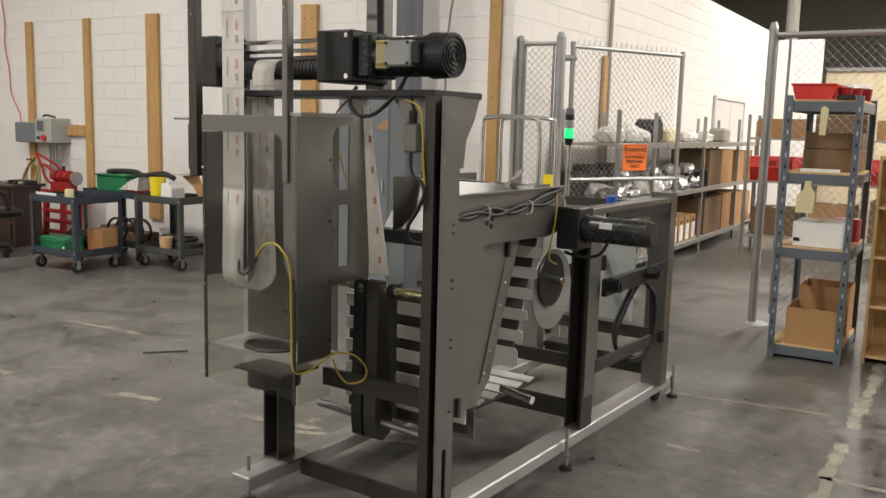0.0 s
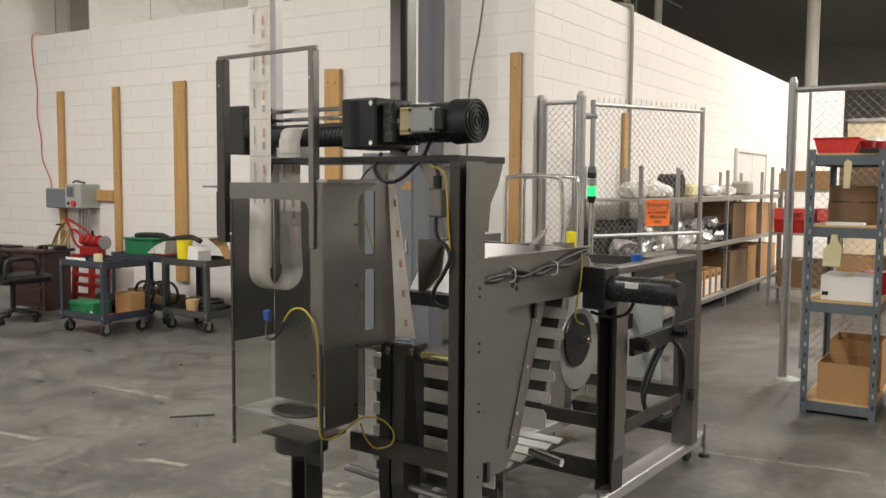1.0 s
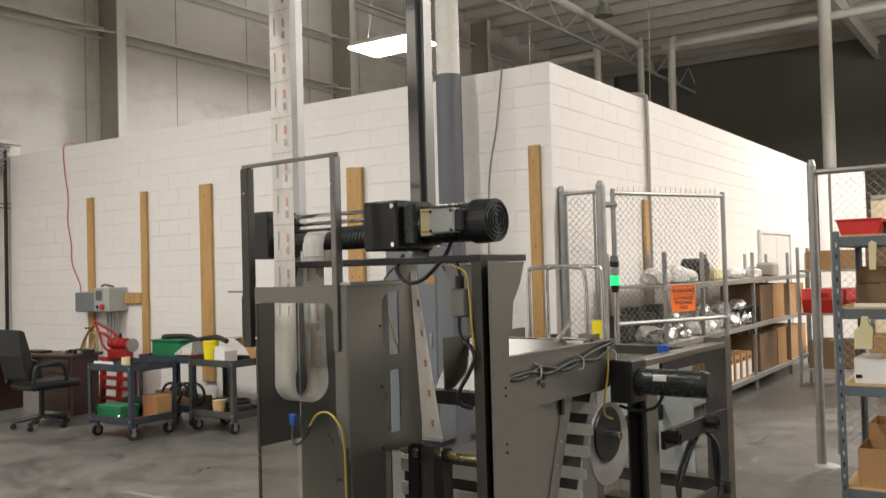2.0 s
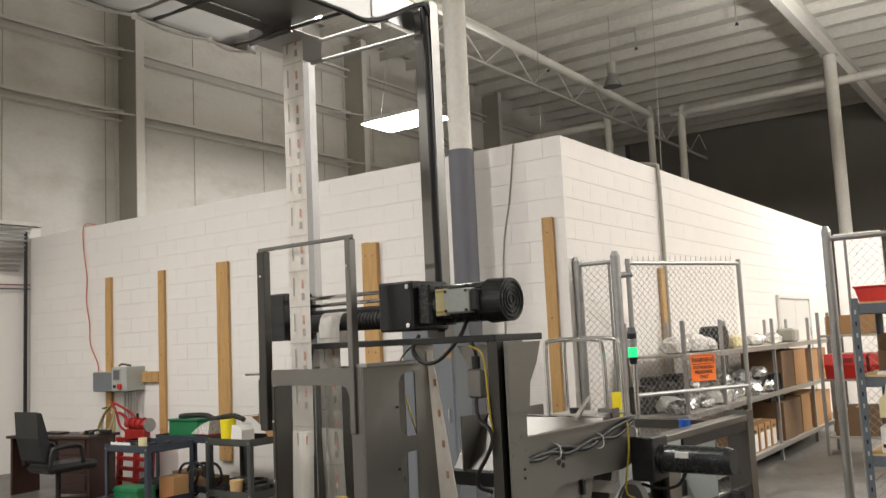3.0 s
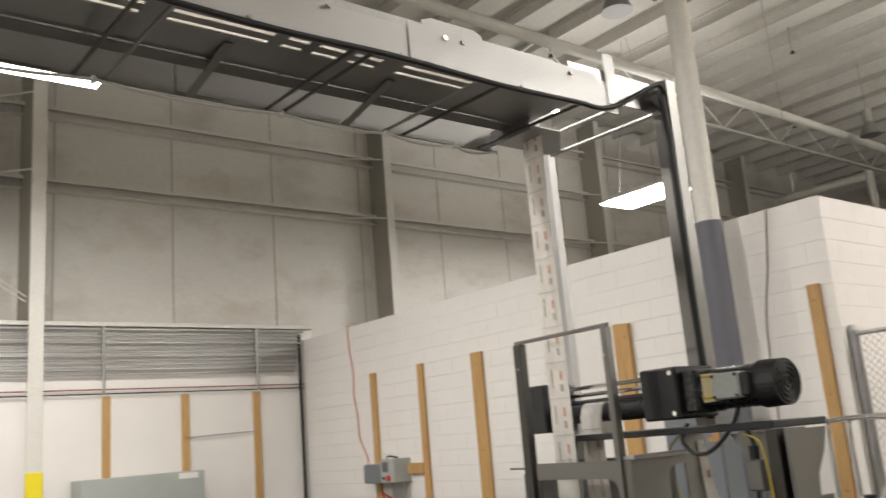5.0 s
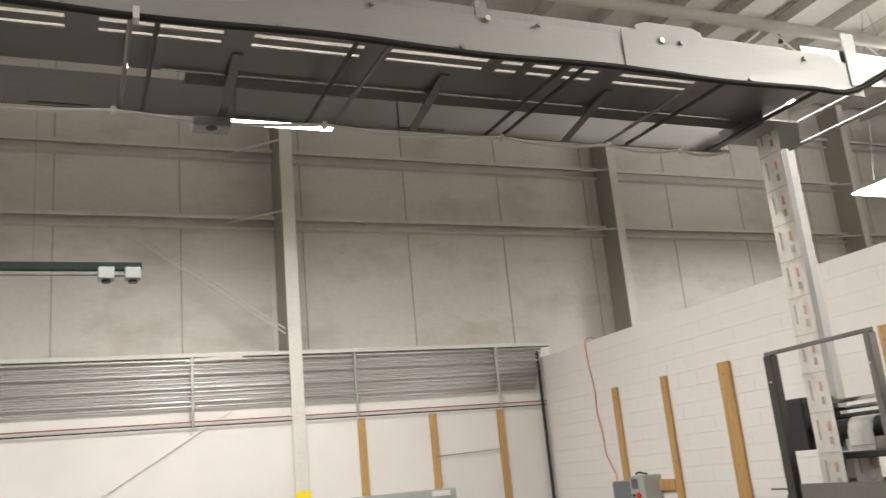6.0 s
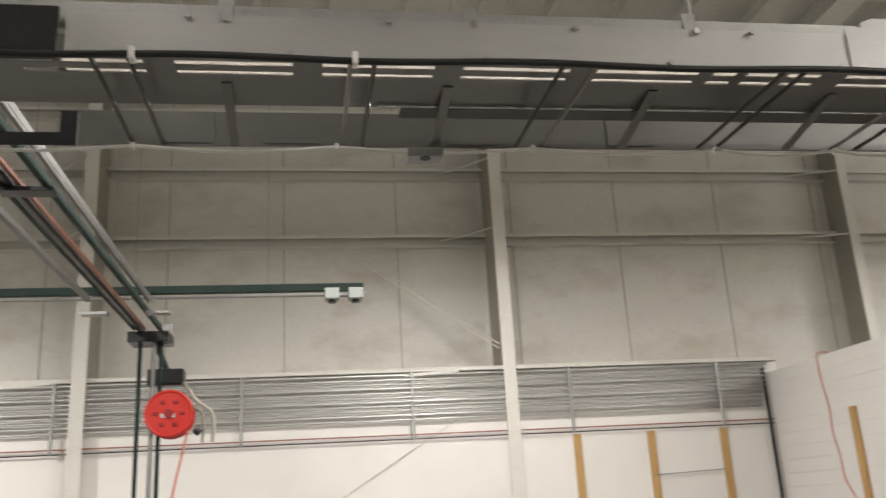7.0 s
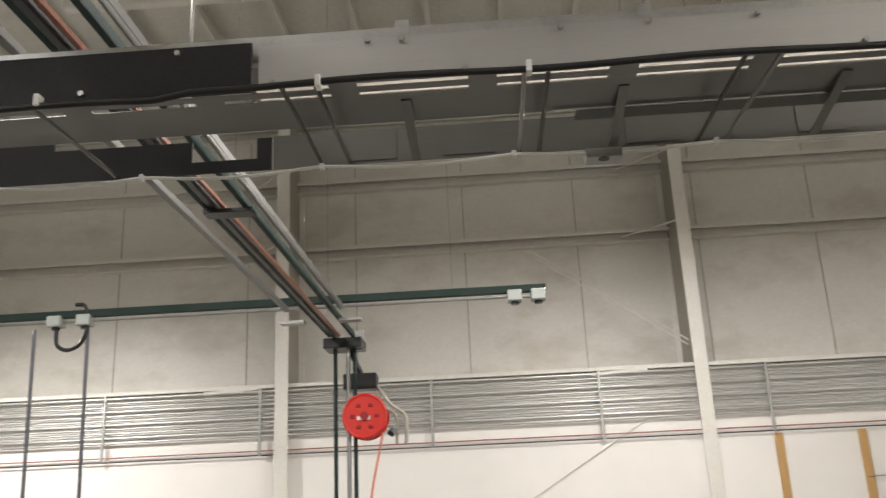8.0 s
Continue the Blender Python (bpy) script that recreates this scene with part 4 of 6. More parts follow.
mpc("end_plate_lip", box(-2.80, -2.54, 2.548, 2.556, 3.05, 3.12), RAIL)
mpc("turning_rod", cyl((-2.80, 2.70, 3.155), (-2.52, 2.70, 3.155), 0.022, 14), CHROME)
for z in (3.165, 3.065):
    mpc("tie_rod", cyl((-2.80, 2.94, z), (-2.16, 2.97, z), 0.009, 10), BRIGHT)
b = box(XN + 0.004, XN + 0.008, 2.66, 2.72, ZC + 0.04, ZC + 0.26)
box(XN - 0.05, XN + 0.0035, 2.7205, 2.7245, ZC + 0.14, ZC + 0.26, bm=b)
mpc("end_bracket", b, GALV, label="upright galvanised angle bracket")
for yy in (-0.26, 0.45, 1.14, 1.80):
    tab = mpc("top_tab", box(XN - 0.028, XN - 0.0245, yy - 0.02, yy + 0.02, ZC + 0.11, ZC + 0.205), GALV, label="small upright tab")
    mpc("tab_bolt", cyl((XN + 0.003, yy, ZC + 0.125), (XN + 0.016, yy, ZC + 0.125), 0.011, 6), CHROME, tab)
pts = []
for i in range(40):
    yy = -1.5 + i * 0.105
    pts.append((XN + 0.022, yy, ZC - 0.006 + 0.005 * math.sin(i * 0.7) - (0.02 if i < 6 else 0)))
pts += [(XN + 0.03, 2.72, 3.06), (XN + 0.06, 2.84, 3.13), (XN + 0.075, 2.93, 3.17), (XN + 0.07, 2.96, 3.13)]
mpc("black_cable", bent(pts, 0.0105, 8, steps=2), RUBBER, smooth=True)
pts = []
knots = [-4.0, -2.9, -1.9, -1.28, -0.62, 0.07, 0.78, 1.49, 1.98, 2.35, 2.56]
for a, c in zip(knots, knots[1:]):
    for k in range(4):
        t = k / 4
        pts.append((XF2 + 0.012, a + (c - a) * t, 3.035 - 0.02 * math.sin(math.pi * t)))
pts.append((XF2 + 0.02, 2.6, 3.04))
mpc("white_cable", bent(pts, 0.006, 6, steps=2), WHITE, smooth=True)
for yy in knots[1:-1]:
    mpc("cable_tie", box(XF2 + 0.002, XF2 + 0.024, yy - 0.008, yy + 0.008, 3.022, 3.046, 0.002), WHITE)
for yy in (-1.62, -1.32, -0.5, 0.1):
    mpc("cable_tie", box(XN + 0.004, XN + 0.04, yy - 0.008, yy + 0.008, ZC - 0.025, ZC + 0.012, 0.002), WHITE)
mpc("camera_box", box(XF2 - 0.06, XF2 + 0.02, 0.32, 0.45, 3.0, 3.035, 0.004), GALV)
mpc("box_lens", cyl((XF2 + 0.0, 0.385, 2.998), (XF2 + 0.0, 0.385, 3.001), 0.02, 12), BLACK)
for x, y in ((-2.5, -1.0), (-2.5, 1.3), (-2.5, -3.4)):
    mpc("hanger_rod", cyl((x, y, 3.12), (x, y, ROOF), 0.006, 6), GALV)
mpc("film_in_tray", box(XN - 0.29, XN - 0.10, -0.75, 2.62, ZC + 0.11, ZC + 0.1112), FILM)
for i in range(22):
    yy = -0.6 + i * 0.145
    mpc("print_mark", box(XN - 0.16, XN - 0.135, yy, yy + 0.045, ZC + 0.1085, ZC + 0.1095), ORANGE)

# ---- overhead service rail, busbar, hose reel ----
rail = thing("service_rail", "overhead festoon rail of galvanised, green and dark steel bars", "rail", (-4, -1.7, 3.75))
b = lambda name, bm, mat, parent, label="", smooth=False: part(name, bm, mat, parent, label, smooth)
b("channel", channel(-8.0, 2.5, -1.455, -1.415, 3.73, 3.775, 0.004, "-x"), FARPLATE, rail)
b("channel", box(-7.9, 2.5, -1.98, -1.935, 3.73, 3.775, 0.003), FARPLATE, rail)
b("bar", box(-9.4, 2.5, -1.76, -1.72, 3.72, 3.78, 0.003), BLACK, rail, "black rail")
b("bar", box(-9.2, 2.5, -1.55, -1.515, 3.72, 3.78, 0.003), BUSGREEN, rail, "dark green rail")
b("bar", box(-9.2, 2.5, -1.81, -1.785, 3.74, 3.765), BUSGREEN, rail, "dark green rail")
b("bar", box(-9.2, 2.5, -1.70, -1.675, 3.74, 3.765), COPPER, rail, "orange-brown conductor")
for x in (-5.05, -1.2):
    b("bracket", box(x - 0.06, x + 0.06, -1.80, -1.49, 3.69, 3.718, 0.003), BLACK, rail, "black cross bracket")
    b("hanger", cyl((x, -1.62, 3.78), (x, -1.62, ROOF), 0.0012, 5), DARKSTEEL, rail)
for x in (-8.2,):
    b("clip", box(x - 0.12, x - 0.02, -2.10, -1.86, 3.69, 3.722, 0.003), GALV, rail)
    b("clip", box(x - 0.12, x - 0.02, -1.52, -1.30, 3.69, 3.722, 0.003), GALV, rail)
    b("hanger", cyl((x, -1.62, 3.78), (x, -1.62, ROOF), 0.0012, 5), DARKSTEEL, rail)
b("trolley", box(-9.50, -9.15, -1.86, -1.44, 3.61, 3.72, 0.008), BLACK, rail, "black end trolley")
b("trolley_plate", box(-9.35, -9.30, -1.52, -1.44, 3.60, 3.82, 0.004), GALV, rail)
for y, m, r in ((-1.74, BUSGREEN, 0.022), (-1.60, GALV, 0.024), (-1.53, BUSGREEN, 0.022)):
    b("drop_pole", cyl((-9.25, y, 0.0), (-9.25, y, 3.62), r, 12), m, rail)
b("arm", bent([(-9.3, -1.60, 3.62), (-9.32, -1.52, 3.45), (-9.34, -1.46, 3.30)], 0.03, 8), BLACK, rail)
reel = thing("hose_reel", "red wall-type hose reel with a pale hose", "hose reel", (-9.3, -1.42, 2.6))
b("mount_block", box(-9.45, -9.25, -1.66, -1.30, 3.17, 3.34, 0.01), BLACK, reel, "black mounting block")
b("side_disc", cyl((-9.20, -1.42, 2.87), (-9.17, -1.42, 2.87), 0.24, 36), RED, reel, "red side disc")
b("drum", cyl((-9.36, -1.42, 2.87), (-9.20, -1.42, 2.87), 0.17, 28), DARKRED, reel)
b("side_disc", cyl((-9.39, -1.42, 2.87), (-9.36, -1.42, 2.87), 0.24, 36), RED, reel, "red side disc")
for i in range(6):
    a = i * math.pi / 3
    b("rib", box(-9.172, -9.16, -1.42 + 0.13 * math.cos(a) - 0.025, -1.42 + 0.13 * math.cos(a) + 0.025, 2.87 + 0.13 * math.sin(a) - 0.02, 2.87 + 0.13 * math.sin(a) + 0.02, 0.006), DARKRED, reel)
b("rim", bent([(-9.17, -1.42 + 0.225 * math.cos(i * math.pi / 12), 2.87 + 0.225 * math.sin(i * math.pi / 12)) for i in range(25)], 0.014, 6, steps=1), RED, reel)
b("label_mark", box(-9.172, -9.165, -1.50, -1.36, 2.83, 2.87), WHITE, reel)
b("hub", cyl((-9.17, -1.42, 2.87), (-9.14, -1.42, 2.87), 0.045, 16), DARKRED, reel)
b("bumper", cyl((-9.28, -1.17, 2.72), (-9.28, -1.12, 2.68), 0.045, 12), BLACK, reel)
b("bracket", bent([(-9.3, -1.3, 3.2), (-9.3, -1.16, 3.0), (-9.3, -1.0, 2.86), (-9.3, -1.0, 2.58)], 0.022, 6), STEEL_DIM, reel)
b("bracket", bent([(-9.3, -1.3, 3.1), (-9.3, -1.2, 2.95), (-9.3, -1.10, 2.86), (-9.3, -1.10, 2.58)], 0.018, 6), STEEL_DIM, reel)
b("hose", bent([(-9.25, -1.24, 2.70), (-9.24, -1.28, 2.5), (-9.22, -1.36, 2.1), (-9.2, -1.42, 1.6), (-9.2, -1.42, 0.9), (-9.2, -1.44, 0.02)], 0.014, 6), REDHOSE, reel, "pale red hose", True)

bus = thing("busbar", "dark green overhead busbar with grey conduit and plug boxes", "busbar", (-8.3, -3, 3.9))
b("bar", box(-8.33, -8.27, -13.9, 0.52, 3.89, 3.965, 0.004), BUSGREEN, bus, "dark green busbar")
b("conduit", cyl((-8.3, -13.9, 3.855), (-8.3, 0.15, 3.855), 0.014, 8), GALV, bus)
for y in (0.21, 0.44, -4.40, -4.10):
    bx = b("plug_box", box(-8.37, -8.22, y - 0.07, y + 0.07, 3.80, 3.91, 0.008), PLATEGREY, bus, "pale grey plug box")
    b("outlet", cyl((-8.30, y, 3.775), (-8.30, y, 3.80), 0.04, 14), BLACK, bx)
b("conduit_link", cyl((-8.3, 0.28, 3.85), (-8.3, 0.37, 3.85), 0.018, 8), GALV, bus)
b("cable", bent([(-8.28, -4.38, 3.78), (-8.27, -4.36, 3.62), (-8.27, -4.25, 3.56), (-8.27, -4.12, 3.62), (-8.27, -4.06, 3.80), (-8.27, -4.1, 4.0), (-8.27, -4.2, 4.02)], 0.02, 8), RUBBER, bus, "", True)
for y in (-4.07, -4.62):
    b("drop_cable", bent([(-8.3, y, 3.79), (-8.3, y + 0.02, 3.0), (-8.3, y + 0.06, 1.2), (-8.3, y + 0.06, 0.02)], 0.018, 6), WRAP, bus, "", True)
for y in (-9, -5.5, -0.4):
    b("hanger", cyl((-8.3, y, 3.96), (-8.3, y, ROOF), 0.0012, 5), DARKSTEEL, bus)

# ---- outer wall fittings ----
bank = thing("conduit_bank", "bank of parallel galvanised conduits on strut channels", "conduit", (XM, 0, 3.4))
zs = [3.80, 3.73, 3.665, 3.60, 3.53, 3.46, 3.395, 3.33, 3.265, 3.19, 3.12]
for i, z in enumerate(zs):
    y0 = -7.0 - 0.25 * i if i > 4 else -13.9
    pts = [(XM + 0.035, YA - 0.02 - 0.02 * i, z), (XM + 0.035, y0, z)]
    if i > 4:
        pts += [(XM + 0.035, y0 - 0.25, z - 0.06), (XM + 0.035, y0 - 0.35, z - 0.3), (XM + 0.035, y0 - 0.35, 1.8)]
    b("conduit", bent(pts, 0.019 if i % 3 else 0.025, 8, steps=3), CONDUIT, bank, "", True)
for y in (-6.1, -3.65, -1.0, 1.55, 4.05, 6.54):
    b("strut_channel", box(XM + 0.063, XM + 0.085, y - 0.022, y + 0.022, 2.82, 3.85, 0.003), GALV, bank)
b("red_pipe", cyl((XM + 0.02, YA - 0.02, 2.90), (XM + 0.02, -13.9, 2.90), 0.010, 8), RUSTRED, bank, "thin rusty red pipe")
b("black_pipe", cyl((XM + 0.02, YA - 0.02, 2.835), (XM + 0.02, -13.9, 2.835), 0.009, 8), BLACK, bank, "thin black pipe")
b("drop_conduit", cyl((XM + 0.03, YA - 0.1, 3.75), (XM + 0.03, YA - 0.1, 0.3), 0.028, 10), BLACK, bank, "black drop conduit")
for y, z in ((2.2, 3.79), (-3.8, 3.80)):
    b("ledge_flap", slab([(y - 0.75, z - 0.02), (y - 0.75, z + 0.03), (y + 0.1, z + 0.07), (y + 0.1, z + 0.03)], "x", XM + 0.06, XM + 0.065), STEEL_PAINT, bank)
for y0, z0, y1, z1 in ((0.66, 6.0, 3.0, 4.2), (0.72, 6.08, 3.0, 4.28)):
    br = thing("wall_brace", "thin cream diagonal brace rod on the wall", "brace", (XW + 0.3, y0, z0), "wall braces", "structure")
    part("rod", cyl((XW + 0.22, y0, z0), (XM - 0.1, y1, z1), 0.012, 6), STEEL_PAINT, br)
# Added rod that draws a faint diagonal shadow across the lower wall.
br = thing("wall_brace", "thin cream diagonal brace rod on the lower wall", "brace", (XM, 0.5, 2), "wall braces", "structure")
part("rod", cyl((XM - 0.02, 2.9, 3.5), (XM - 0.02, -0.6, 1.4), 0.008, 6), STEEL_PAINT, br)


def lumber(x0, x1, y0, y1, z0, z1, label="pine stud screwed to the white block wall"):
    s = thing("wood_stud", label, "wood stud", ((x0 + x1) / 2, (y0 + y1) / 2, z0), "wooden studs on the walls")
    part("board", box(x0, x1, y0, y1, z0, z1, 0.004), WOOD, s)
    for z in (z0 + 0.15, (z0 + z1) / 2, z1 - 0.15):
        c = ((x0 + x1) / 2, y0, z)
        part("screw", cyl(c, (c[0], c[1] - 0.004, z), 0.008, 6), DARKSTEEL, s)


lumber(-11.285, -11.155, YA - 0.045, YA - 0.003, 0.65, 2.85)
lumber(-10.06, -9.935, YA - 0.045, YA - 0.003, 0.55, 2.85)
lumber(-8.855, -8.64, YA - 0.045, YA - 0.003, 0.34, 2.855, "wide pine board screwed to the white block wall")
lumber(-6.375, -6.265, YA - 0.045, YA - 0.003, 0.4, 2.85, "doubled pine stud screwed to the block wall")
lumber(-6.260, -6.145, YA - 0.06, YA - 0.003, 0.4, 2.84, "doubled pine stud screwed to the block wall")
lumber(-4.055, -3.94, YA - 0.045, YA - 0.003, 0.9, 2.86)
lumber(-10.57, -10.062, YA - 0.05, YA - 0.004, 1.335, 1.48, "short horizontal pine block between two studs")
for y in (4.06, 5.27, 6.49):
    s = thing("wood_stud", "pine stud on the white outer wall", "wood stud", (XM, y, 0.4), "wooden studs on the walls")
    part("board", box(XM - 0.037, XM + 0.008, y, y + 0.115, 0.4, 2.80, 0.004), WOOD, s)
b("tie_wire", cyl((XM + 0.012, 5.3, 2.12), (XM + 0.012, 6.5, 2.16), 0.008, 6), GALV, bank)
s = thing("wood_stud", "pine stud on the side of the block building", "wood stud", (XB, 9.85, 0.3), "wooden studs on the walls")
part("board", box(XB + 0.003, XB + 0.045, 9.72, 9.84, 0.3, 2.44, 0.004), WOOD, s)
pipe_thing("wall_conduit", [(XB + 0.03, 9.90, 0.3), (XB + 0.03, 9.90, 2.5), (XB + 0.03, 9.90, 3.55), (XB - 0.02, 9.90, 3.70), (XB - 0.3, 9.90, 3.74)], 0.025, STEEL_DIM, "grey conduit running up the block wall")
pipe_thing("wall_wire", [(-4.34, YA - 0.012, 3.67), (-4.42, YA - 0.012, 3.1), (-4.53, YA - 0.012, 2.5), (-4.56, YA - 0.012, 1.2)], 0.007, STEEL_DIM, "thin grey wire down the block wall", 5)
pipe_thing("power_cord", [(-11.75, YA + 0.1, 3.70), (-11.86, YA - 0.015, 3.68), (-11.86, YA - 0.015, 3.3), (-11.78, YA - 0.015, 2.9), (-11.80, YA - 0.015, 2.55), (-11.72, YA - 0.015, 2.2), (-11.70, YA - 0.015, 1.9), (-11.52, YA - 0.015, 1.62), (-11.44, YA - 0.06, 1.48)], 0.009, REDHOSE, "faded red power cord hanging down the wall", 6)

# door in the block building's side
door = thing("double_door", "closed off-white steel double door in the block wall", "door", (XB, 15.8, 0), kind="structure")
for y0, y1, z0, z1 in ((14.77, 14.83, 0, 2.21), (16.84, 16.90, 0, 2.21), (14.83, 16.84, 2.15, 2.21)):
    part("door_frame", box(XB + 0.003, XB + 0.05, y0, y1, z0, z1, 0.004), DOORWHITE, door)
for y0 in (14.84, 15.84):
    lf = part("leaf", box(XB + 0.003, XB + 0.035, y0, y0 + 0.985, 0.02, 2.14, 0.004), DOORWHITE, door)
    part("hinge", box(XB + 0.035, XB + 0.045, y0 + (0.01 if y0 < 15 else 0.95), y0 + (0.04 if y0 < 15 else 0.98), 1.5, 1.65), GALV, lf)

# electrical boxes
eb = thing("junction_enclosure", "plain grey electrical enclosure on the block wall", "electrical box", (-11.02, YA, 1.2))
part("body", box(-11.28, -10.78, YA - 0.24, YA + 0.004, 1.225, 1.50, 0.008), STEEL_DIM, eb)
part("lid", box(-11.27, -10.79, YA - 0.255, YA - 0.241, 1.235, 1.49, 0.004), LOCKER, eb)
part("flange_tab", box(-11.32, -11.281, YA - 0.20, YA - 0.06, 1.30, 1.38), STEEL_DIM, eb)
eb = thing("control_box", "pale grey control box with a small screen and red stop button", "electrical box", (-10.52, YA, 1.2))
part("body", box(-10.76, -10.42, YA - 0.30, YA + 0.004, 1.235, 1.56, 0.008), PLATEGREY, eb)
part("screen", box(-10.7, -10.57, YA - 0.312, YA - 0.301, 1.39, 1.52, 0.003), WRAP, eb)
part("screen_bezel", box(-10.72, -10.55, YA - 0.306, YA - 0.3005, 1.375, 1.535), STEEL_DIM, eb)
part("stop_button", cyl((-10.55, YA - 0.301, 1.30), (-10.55, YA - 0.335, 1.30), 0.038, 16), RED, eb, "red stop button")
part("button", cyl((-10.68, YA - 0.301, 1.30), (-10.68, YA - 0.318, 1.30), 0.022, 12), BLACK, eb)
part("cable_on_top", bent([(-10.72, YA - 0.2, 1.58), (-10.62, YA - 0.22, 1.60), (-10.54, YA - 0.2, 1.585), (-10.46, YA - 0.2, 1.575)], 0.014, 6), BLACK, eb, "", True)
for i in range(4):
    part("conduit", cyl((-10.67 + 0.07 * i, YA - 0.15, 0.75), (-10.67 + 0.07 * i, YA - 0.15, 1.21), 0.018, 8), GALV, eb)
coil = thing("cable_coil", "hanging coil of yellow and green cable", "cable", (-11.13, YA - 0.1, 0.8))
for i in range(6):
    r = 0.20 + 0.016 * i
    part("turn", bent([(-11.13 + (r * 0.75) * math.sin(a + i * 0.2), YA - 0.1 - 0.01 * i, 1.0 + 0.02 * i - 0.46 * (1 - math.cos(a)) * 0.5 - 0.05) for a in [k * math.pi / 8 for k in range(17)]], 0.011, 5, steps=2), YELLOW if i % 2 else FOAM, coil, "", True)
part("hook", cyl((-11.13, YA - 0.2, 0.99), (-11.13, YA - 0.004, 1.0), 0.012, 6), DARKSTEEL, coil)


# ---- desk, chair, carts, red lift ----
desk = thing("desk", "dark mahogany office desk", "desk", (-9.83, 6.24, 0), turn=10)
part("desktop", box(-11.28, -9.8, 6.20, 6.70, 0.72, 0.755, 0.006), MAHOGANY, desk)
part("side_panel", box(-9.88, -9.84, 6.24, 6.66, 0.0, 0.72, 0.004), MAHOGANY, desk)
part("side_panel", box(-11.24, -11.2, 6.24, 6.66, 0.0, 0.72, 0.004), MAHOGANY, desk)
part("drawer_unit", box(-10.38, -9.881, 6.24, 6.64, 0.05, 0.719, 0.004), MAHOGANY, desk)
for z in (0.1, 0.32, 0.53):
    dr = part("drawer_front", box(-10.36, -9.9, 6.225, 6.239, z, z + 0.18, 0.004), MAHOGANY, desk)
    part("pull", box(-10.2, -10.06, 6.212, 6.224, z + 0.08, z + 0.10, 0.003), BLACK, dr)
part("back_panel", box(-11.2, -10.38, 6.60, 6.63, 0.25, 0.719), MAHOGANY, desk)
kb = thing("keyboard", "black keyboard lying on the desk", "keyboard", (-10.68, 6.5, 0.756))
part("body", box(-10.93, -10.53, 6.25, 6.40, 0.757, 0.78, 0.005), BLACK, kb)
tb = thing("tool_pile", "pile of dark hand tools on the desk", "tools", (-10.08, 6.6, 0.756))
for i in range(6):
    part("tool", box(-10.23 + 0.07 * i, -10.18 + 0.07 * i, 6.35 + 0.02 * (i % 3), 6.55, 0.757, 0.79 + 0.01 * (i % 2), 0.006), BLACK if i % 2 else STEEL_DIM, tb)
chair = thing("office_chair", "black leather swivel office chair", "chair", (-9.5, 5.63, 0))
part("seat", box(-9.75, -9.25, 5.38, 6.0, 0.44, 0.54, 0.04), LEATHER, chair)
part("backrest", slab([(5.32, 0.60), (5.40, 0.55), (5.38, 0.85), (5.30, 1.12), (5.24, 1.14), (5.26, 0.85)], "x", -9.73, -9.27), LEATHER, chair)
for x in (-9.77, -9.23):
    part("armrest", bent([(x, 5.38, 0.52), (x, 5.40, 0.70), (x, 5.50, 0.73), (x, 5.73, 0.72), (x, 5.78, 0.53)], 0.026, 8), LEATHER, chair, "", True)
part("column", cyl((-9.5, 5.63, 0.12), (-9.5, 5.63, 0.44), 0.03, 12), BLACK, chair)
for i in range(5):
    a = i * 2 * math.pi / 5 + 0.3
    e = (-9.5 + 0.3 * math.cos(a), 5.63 + 0.3 * math.sin(a))
    lg = part("leg", cyl((-9.5, 5.63, 0.13), (e[0], e[1], 0.075), 0.022, 8), BLACK, chair)
    part("caster", cyl((e[0] - 0.02, e[1], 0.03), (e[0] + 0.02, e[1], 0.03), 0.03, 12), RUBBER, lg)

lift = thing("red_lift_jack", "oily red steel lifting jack with a ladder frame and pump", "jack", (-10.1, 7.1, 0))
for x in (-10.50, -10.14, -9.82):
    part("upright", slab([(x - 0.03, 0.0), (x + 0.03, 0.0), (x + 0.08, 0.62), (x + 0.02, 0.62)], "y", 7.06, 7.12), OILRED, lift)
for z in (0.06, 0.20, 0.33, 0.46, 0.58):
    part("rung", box(-10.53, -9.76, 7.065, 7.115, z, z + 0.05, 0.006), OILRED, lift)
part("pump_body", cyl((-10.18, 7.02, 0.83), (-9.74, 7.02, 0.81), 0.066, 20), OILRED, lift)
for x in (-10.10, -9.98, -9.86):
    part("collar", cyl((x, 7.02, 0.825), (x + 0.03, 7.02, 0.823), 0.078, 20), OILRED, lift)
part("pump_cap", cyl((-9.74, 7.02, 0.81), (-9.715, 7.02, 0.81), 0.088, 20), GALV, lift)
part("pump_base", box(-10.2, -9.8, 6.97, 7.09, 0.63, 0.755, 0.01), OILRED, lift)
part("handle", bent([(-10.2, 7.0, 0.72), (-10.34, 7.0, 0.80), (-10.42, 7.0, 0.98), (-10.52, 7.0, 1.10), (-10.3, 7.0, 1.04), (-10.05, 7.0, 0.94), (-9.94, 7.0, 0.84)], 0.016, 8), OILRED, lift, "", True)
part("hook", bent([(-10.42, 7.0, 0.96), (-10.30, 7.0, 0.95), (-10.18, 7.0, 0.88), (-10.12, 7.0, 0.80)], 0.02, 8), OILRED, lift, "", True)
part("valve", cyl((-9.98, 7.02, 0.87), (-9.98, 7.02, 0.96), 0.018, 8), BLACK, lift)


